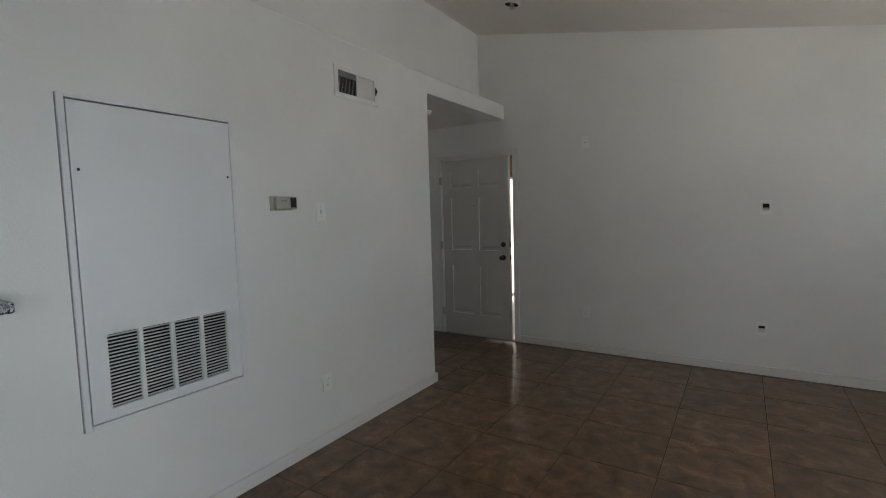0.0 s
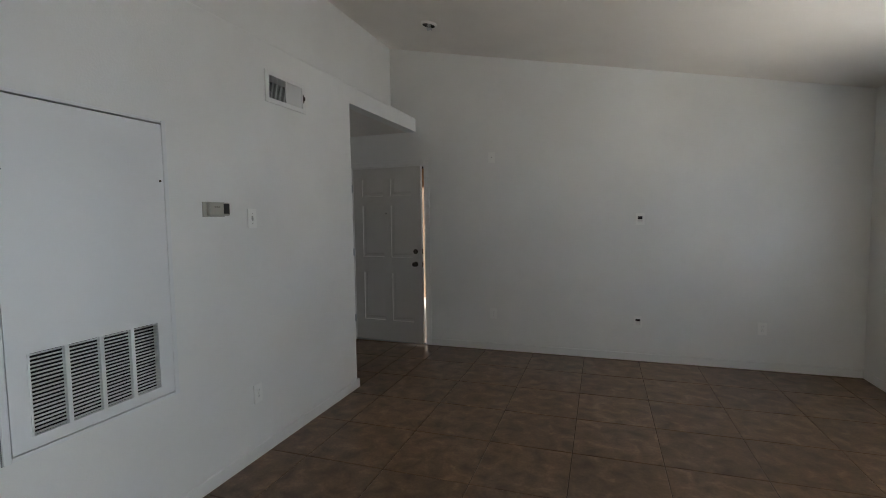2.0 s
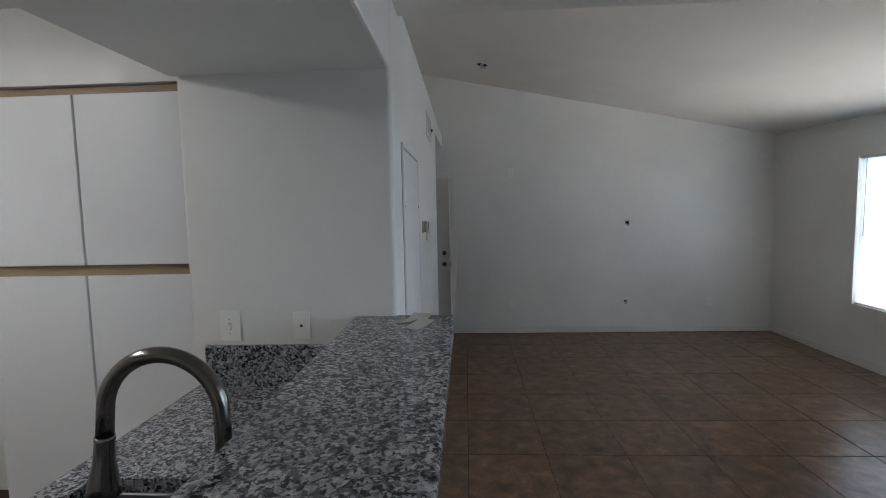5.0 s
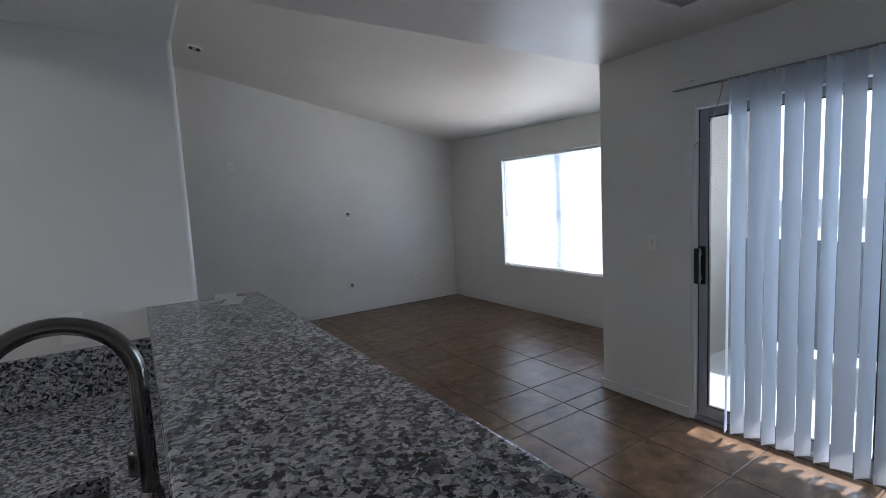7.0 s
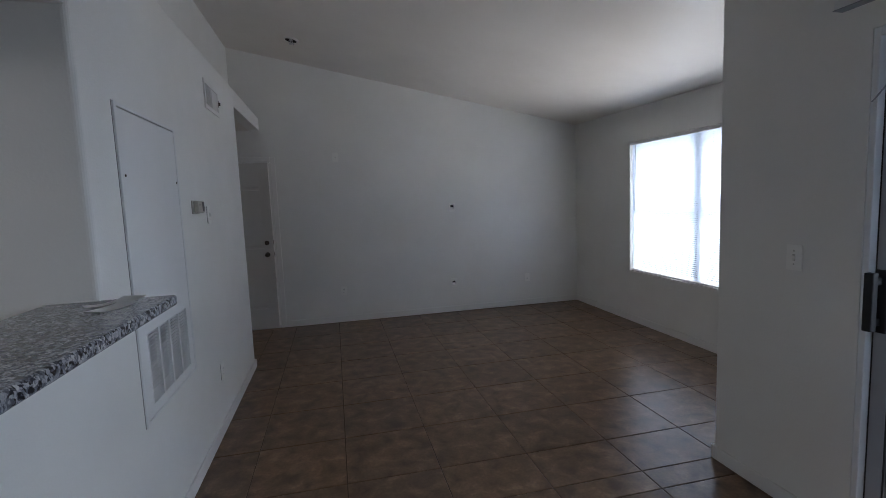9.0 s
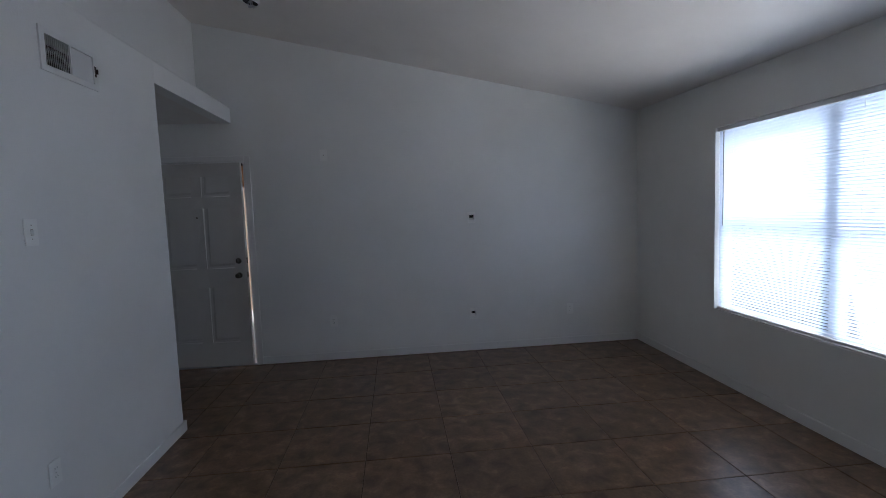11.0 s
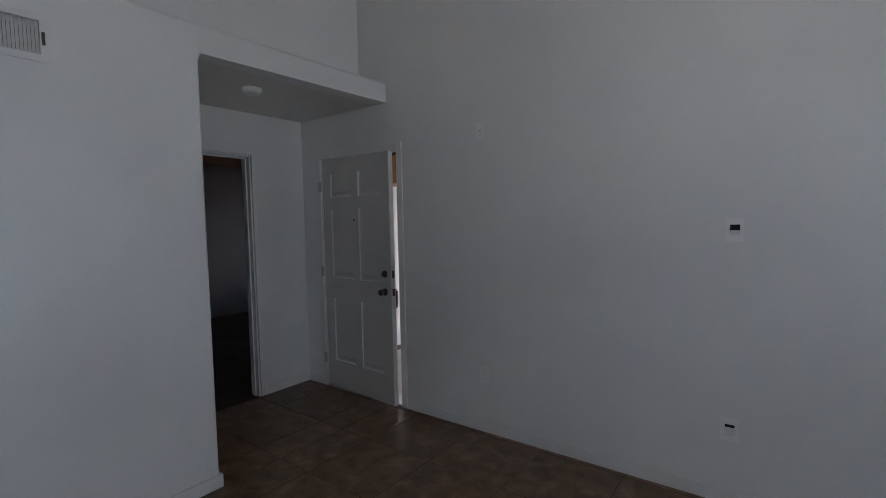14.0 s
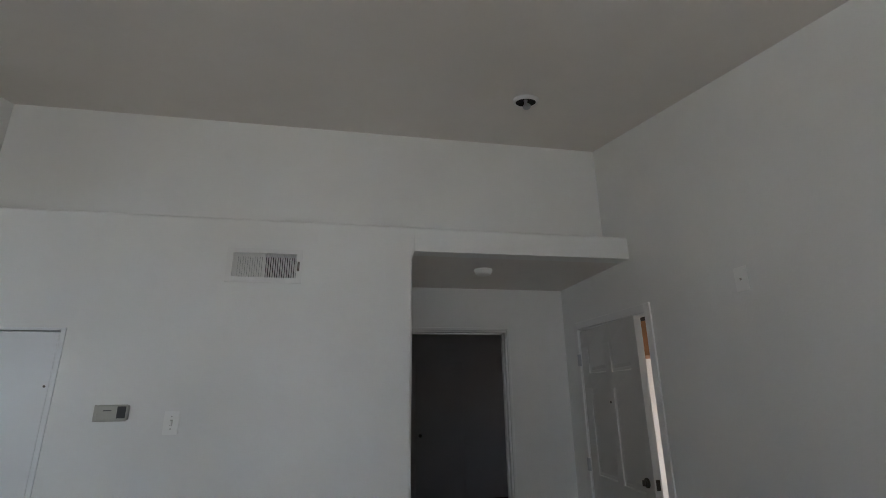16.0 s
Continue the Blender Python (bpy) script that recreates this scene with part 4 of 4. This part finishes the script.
def tube(name, pts, radii, material, parent, label="", seg=20):
    bm = bmesh.new()
    rings = []
    for k, p in enumerate(pts):
        p = Vector(p)
        d = (Vector(pts[min(k + 1, len(pts) - 1)]) - Vector(pts[max(k - 1, 0)])).normalized()
        side = Vector((0, 1, 0))
        up = d.cross(side).normalized()
        rings.append([bm.verts.new(p + radii[k] * (math.cos(2 * math.pi * i / seg) * side + math.sin(2 * math.pi * i / seg) * up)) for i in range(seg)])
    for a, b2 in zip(rings, rings[1:]):
        for i in range(seg):
            bm.faces.new([a[i], a[(i + 1) % seg], b2[(i + 1) % seg], b2[i]])
    bm.faces.new(rings[0])
    bm.faces.new(rings[-1])
    return part(name, bm, material, parent, label, True)


FXB, FYB = -2.418, -0.47
faucet = thing("kitchen_faucet", (FXB, FYB, 0.912), "brushed nickel high-arc pull-down kitchen faucet", "faucet")
_r = 0.122
_pts = [(FXB, FYB, 0.93), (FXB, FYB, 1.05), (FXB, FYB, 1.12), (FXB, FYB, 1.225)]
for _k in range(1, 25):
    _a = math.pi * _k / 24 * 0.985
    _pts.append((FXB - _r + _r * math.cos(_a), FYB, 1.236 + _r * math.sin(_a)))
_pts.append((_pts[-1][0] - 0.006, FYB, _pts[-1][2] - 0.055))
tube("spout", _pts, [0.0165] * len(_pts), NICKEL, faucet, "brushed nickel gooseneck")
_e = Vector(_pts[-1])
_d = (Vector(_pts[-1]) - Vector(_pts[-2])).normalized()
tube("spray_head", [_e - _d * 0.002, _e + _d * 0.004, _e + _d * 0.012, _e + _d * 0.05, _e + _d * 0.10, _e + _d * 0.125, _e + _d * 0.13],
     [0.0185, 0.0195, 0.0185, 0.0205, 0.029, 0.033, 0.027], NICKEL, faucet, "pull-down spray head")
bpart("spray_button", (_e.x - 0.026, _e.x - 0.015, FYB - 0.007, FYB + 0.007, _e.z - 0.10, _e.z - 0.06), DARKPL, faucet, 0.003)
bm = bmesh.new()
cyl(bm, (FXB, FYB, 0.9125), (FXB, FYB, 0.92), 0.031, 0.029)
cyl(bm, (FXB, FYB, 0.92), (FXB, FYB, 0.99), 0.026, 0.0215)
cyl(bm, (FXB, FYB, 0.99), (FXB, FYB, 1.0), 0.0215, 0.0172)
rounded(bm, 0.0015, 2, 50)
part("base", bm, NICKEL, faucet, "", False)
tube("lever", [(FXB + 0.018, FYB, 0.955), (FXB + 0.034, FYB, 0.957), (FXB + 0.042, FYB - 0.004, 0.975), (FXB + 0.046, FYB - 0.01, 1.03)], [0.013, 0.012, 0.008, 0.006], NICKEL, faucet)
gap = thing("air_gap", (-2.445, -0.2, 0.912), "small chrome air gap cap on the counter", "air gap")
bm = revolve([(0.022, 0.913), (0.0215, 0.93), (0.0205, 0.968), (0.018, 0.976), (0.010, 0.979), (0.0, 0.979)], 24)
bmesh.ops.translate(bm, verts=bm.verts[:], vec=(-2.445, -0.2, 0))
part("cap", bm, NICKEL, gap, "", True)

base_cab = thing("base_cabinet", (-2.7, -0.8, 0), "white kitchen base cabinet under the sink counter", "cabinet")
for _d in ((-3.03, -3.012, -1.2, 0.533, 0.1, 0.87), (-2.39, -2.37, -1.2, 0.533, 0.0, 0.87), (-3.012, -2.39, 0.518, 0.533, 0.0, 0.87), (-3.012, -2.39, -1.2, -1.185, 0, 0.87), (-3.012, -2.39, -1.185, 0.518, 0.1, 0.115), (-2.97, -2.955, -1.185, 0.518, 0.0, 0.1)):
    bpart("side_panel", _d, CABIN, base_cab)
for _i in range(3):
    bpart("door", (-3.05, -3.031, -1.19 + 0.57 * _i, -1.19 + 0.57 * _i + 0.56, 0.13, 0.86), CABIN, base_cab, 0.003)

pantry = thing("pantry_cabinet", (-3.55, 0.85, 0), "tall white pantry cabinet with flat doors and wooden face frame", "cabinet")
bpart("body", (-4.02, -3.092, 0.585, 1.16, 0.0, 2.188), WOODF, pantry, 0.0, "bare wood face frame between the doors")
for _x0, _x1 in ((-3.555, -3.096), (-4.015, -3.565)):
    bpart("door", (_x0, _x1, 0.562, 0.584, 1.432, 2.152), CABIN, pantry, 0.003, "flat white door")
    bpart("door", (_x0, _x1, 0.562, 0.584, 0.10, 1.386), CABIN, pantry, 0.003, "flat white door")

_bm = bmesh.new()
box(_bm, -2.386, XW, YK - 0.006, YK, 1.2032, 1.2085)
rounded(_bm, 0.002, 2)
part("caulk_bead", _bm, PLASTIC, bar, "white caulk along the wall")

# loose receipts on the bar
for _p, _w, _l, _a in (((-2.115, 0.497, 1.2040), 0.080, 0.105, -10), ((-2.106, 0.370, 1.2042), 0.068, 0.15, -20), ((-2.170, 0.432, 1.2038), 0.046, 0.085, -62)):
    bm = bmesh.new()
    n = 8
    rows = [[bm.verts.new((x, -_l / 2 + _l * k / n, 0.006 * (abs(k / n - 0.4) * 1.7) ** 2.2)) for k in range(n + 1)] for x in (-_w / 2, 0, _w / 2)]
    for a, b2 in zip(rows, rows[1:]):
        for k in range(n):
            bm.faces.new([a[k], b2[k], b2[k + 1], a[k + 1]])
    bmesh.ops.solidify(bm, geom=bm.faces[:], thickness=-0.0004)
    bmesh.ops.transform(bm, matrix=Matrix.Translation(_p) @ pose(0, 0, 0.002, 0, 1.5, 0) @ pose(0, 0, 0, 0, 0, _a), verts=bm.verts[:])
    tagged(mesh_object("receipt", bm, PAPER), "loose white paper slip lying on the granite bar", "paper", "paper slips on the bar")

# ---- floor tiles ----
_bm = bmesh.new()
box(_bm, XK, XD + 0.02, YS, YP, -0.1, -0.0035)
box(_bm, XK, XE, YP, YN, -0.1, -0.0035)
floor = structure("floor", _bm, GROUT, "brown mottled square ceramic tile floor with dark grout", "floor")
PX, PY = 0.5215, 0.512
_cache = {}


def tile_mesh(w, d):
    key = (round(w, 3), round(d, 3))
    if key not in _cache:
        bm = bmesh.new()
        lo = [bm.verts.new((sx * w / 2, sy * d / 2, -0.009)) for sx, sy in ((-1, -1), (1, -1), (1, 1), (-1, 1))]
        mid = [bm.verts.new((sx * w / 2, sy * d / 2, -0.0018)) for sx, sy in ((-1, -1), (1, -1), (1, 1), (-1, 1))]
        hi = [bm.verts.new((sx * (w / 2 - 0.003), sy * (d / 2 - 0.003), 0.0)) for sx, sy in ((-1, -1), (1, -1), (1, 1), (-1, 1))]
        for a, b2 in ((lo, mid), (mid, hi)):
            for k in range(4):
                bm.faces.new([a[k], a[(k + 1) % 4], b2[(k + 1) % 4], b2[k]])
        bm.faces.new(hi)
        bmesh.ops.recalc_face_normals(bm, faces=bm.faces[:])
        me = bpy.data.meshes.new("tile")
        bm.to_mesh(me)
        bm.free()
        me.materials.append(TILE)
        _cache[key] = me
    return _cache[key]


def lay(x0, x1, y0, y1):
    """Tiles on the common grid, cut to the rectangle."""
    i = math.floor((x0 - 0.155) / PX)
    while 0.155 + i * PX < x1 - 0.02:
        a, b2 = max(x0, 0.155 + i * PX), min(x1, 0.155 + (i + 1) * PX)
        k = math.floor((y0 - 1.14) / PY)
        while 1.14 + k * PY < y1 - 0.02:
            c, d = max(y0, 1.14 + k * PY), min(y1, 1.14 + (k + 1) * PY)
            if b2 - a > 0.02 and d - c > 0.02:
                ob = new("tile", tile_mesh(b2 - a - 0.0055, d - c - 0.0055))
                ob.parent = floor
                ob.matrix_basis = pose((a + b2) / 2, (c + d) / 2, 0.0, random.uniform(-0.08, 0.08), random.uniform(-0.08, 0.08), 0)
            k += 1
        i += 1


lay(XK, XW, YS, -1.2)
lay(XW, XD, YS, YP)
lay(XW, XE, YP, YN)
lay(XH, XW, YC, YN)
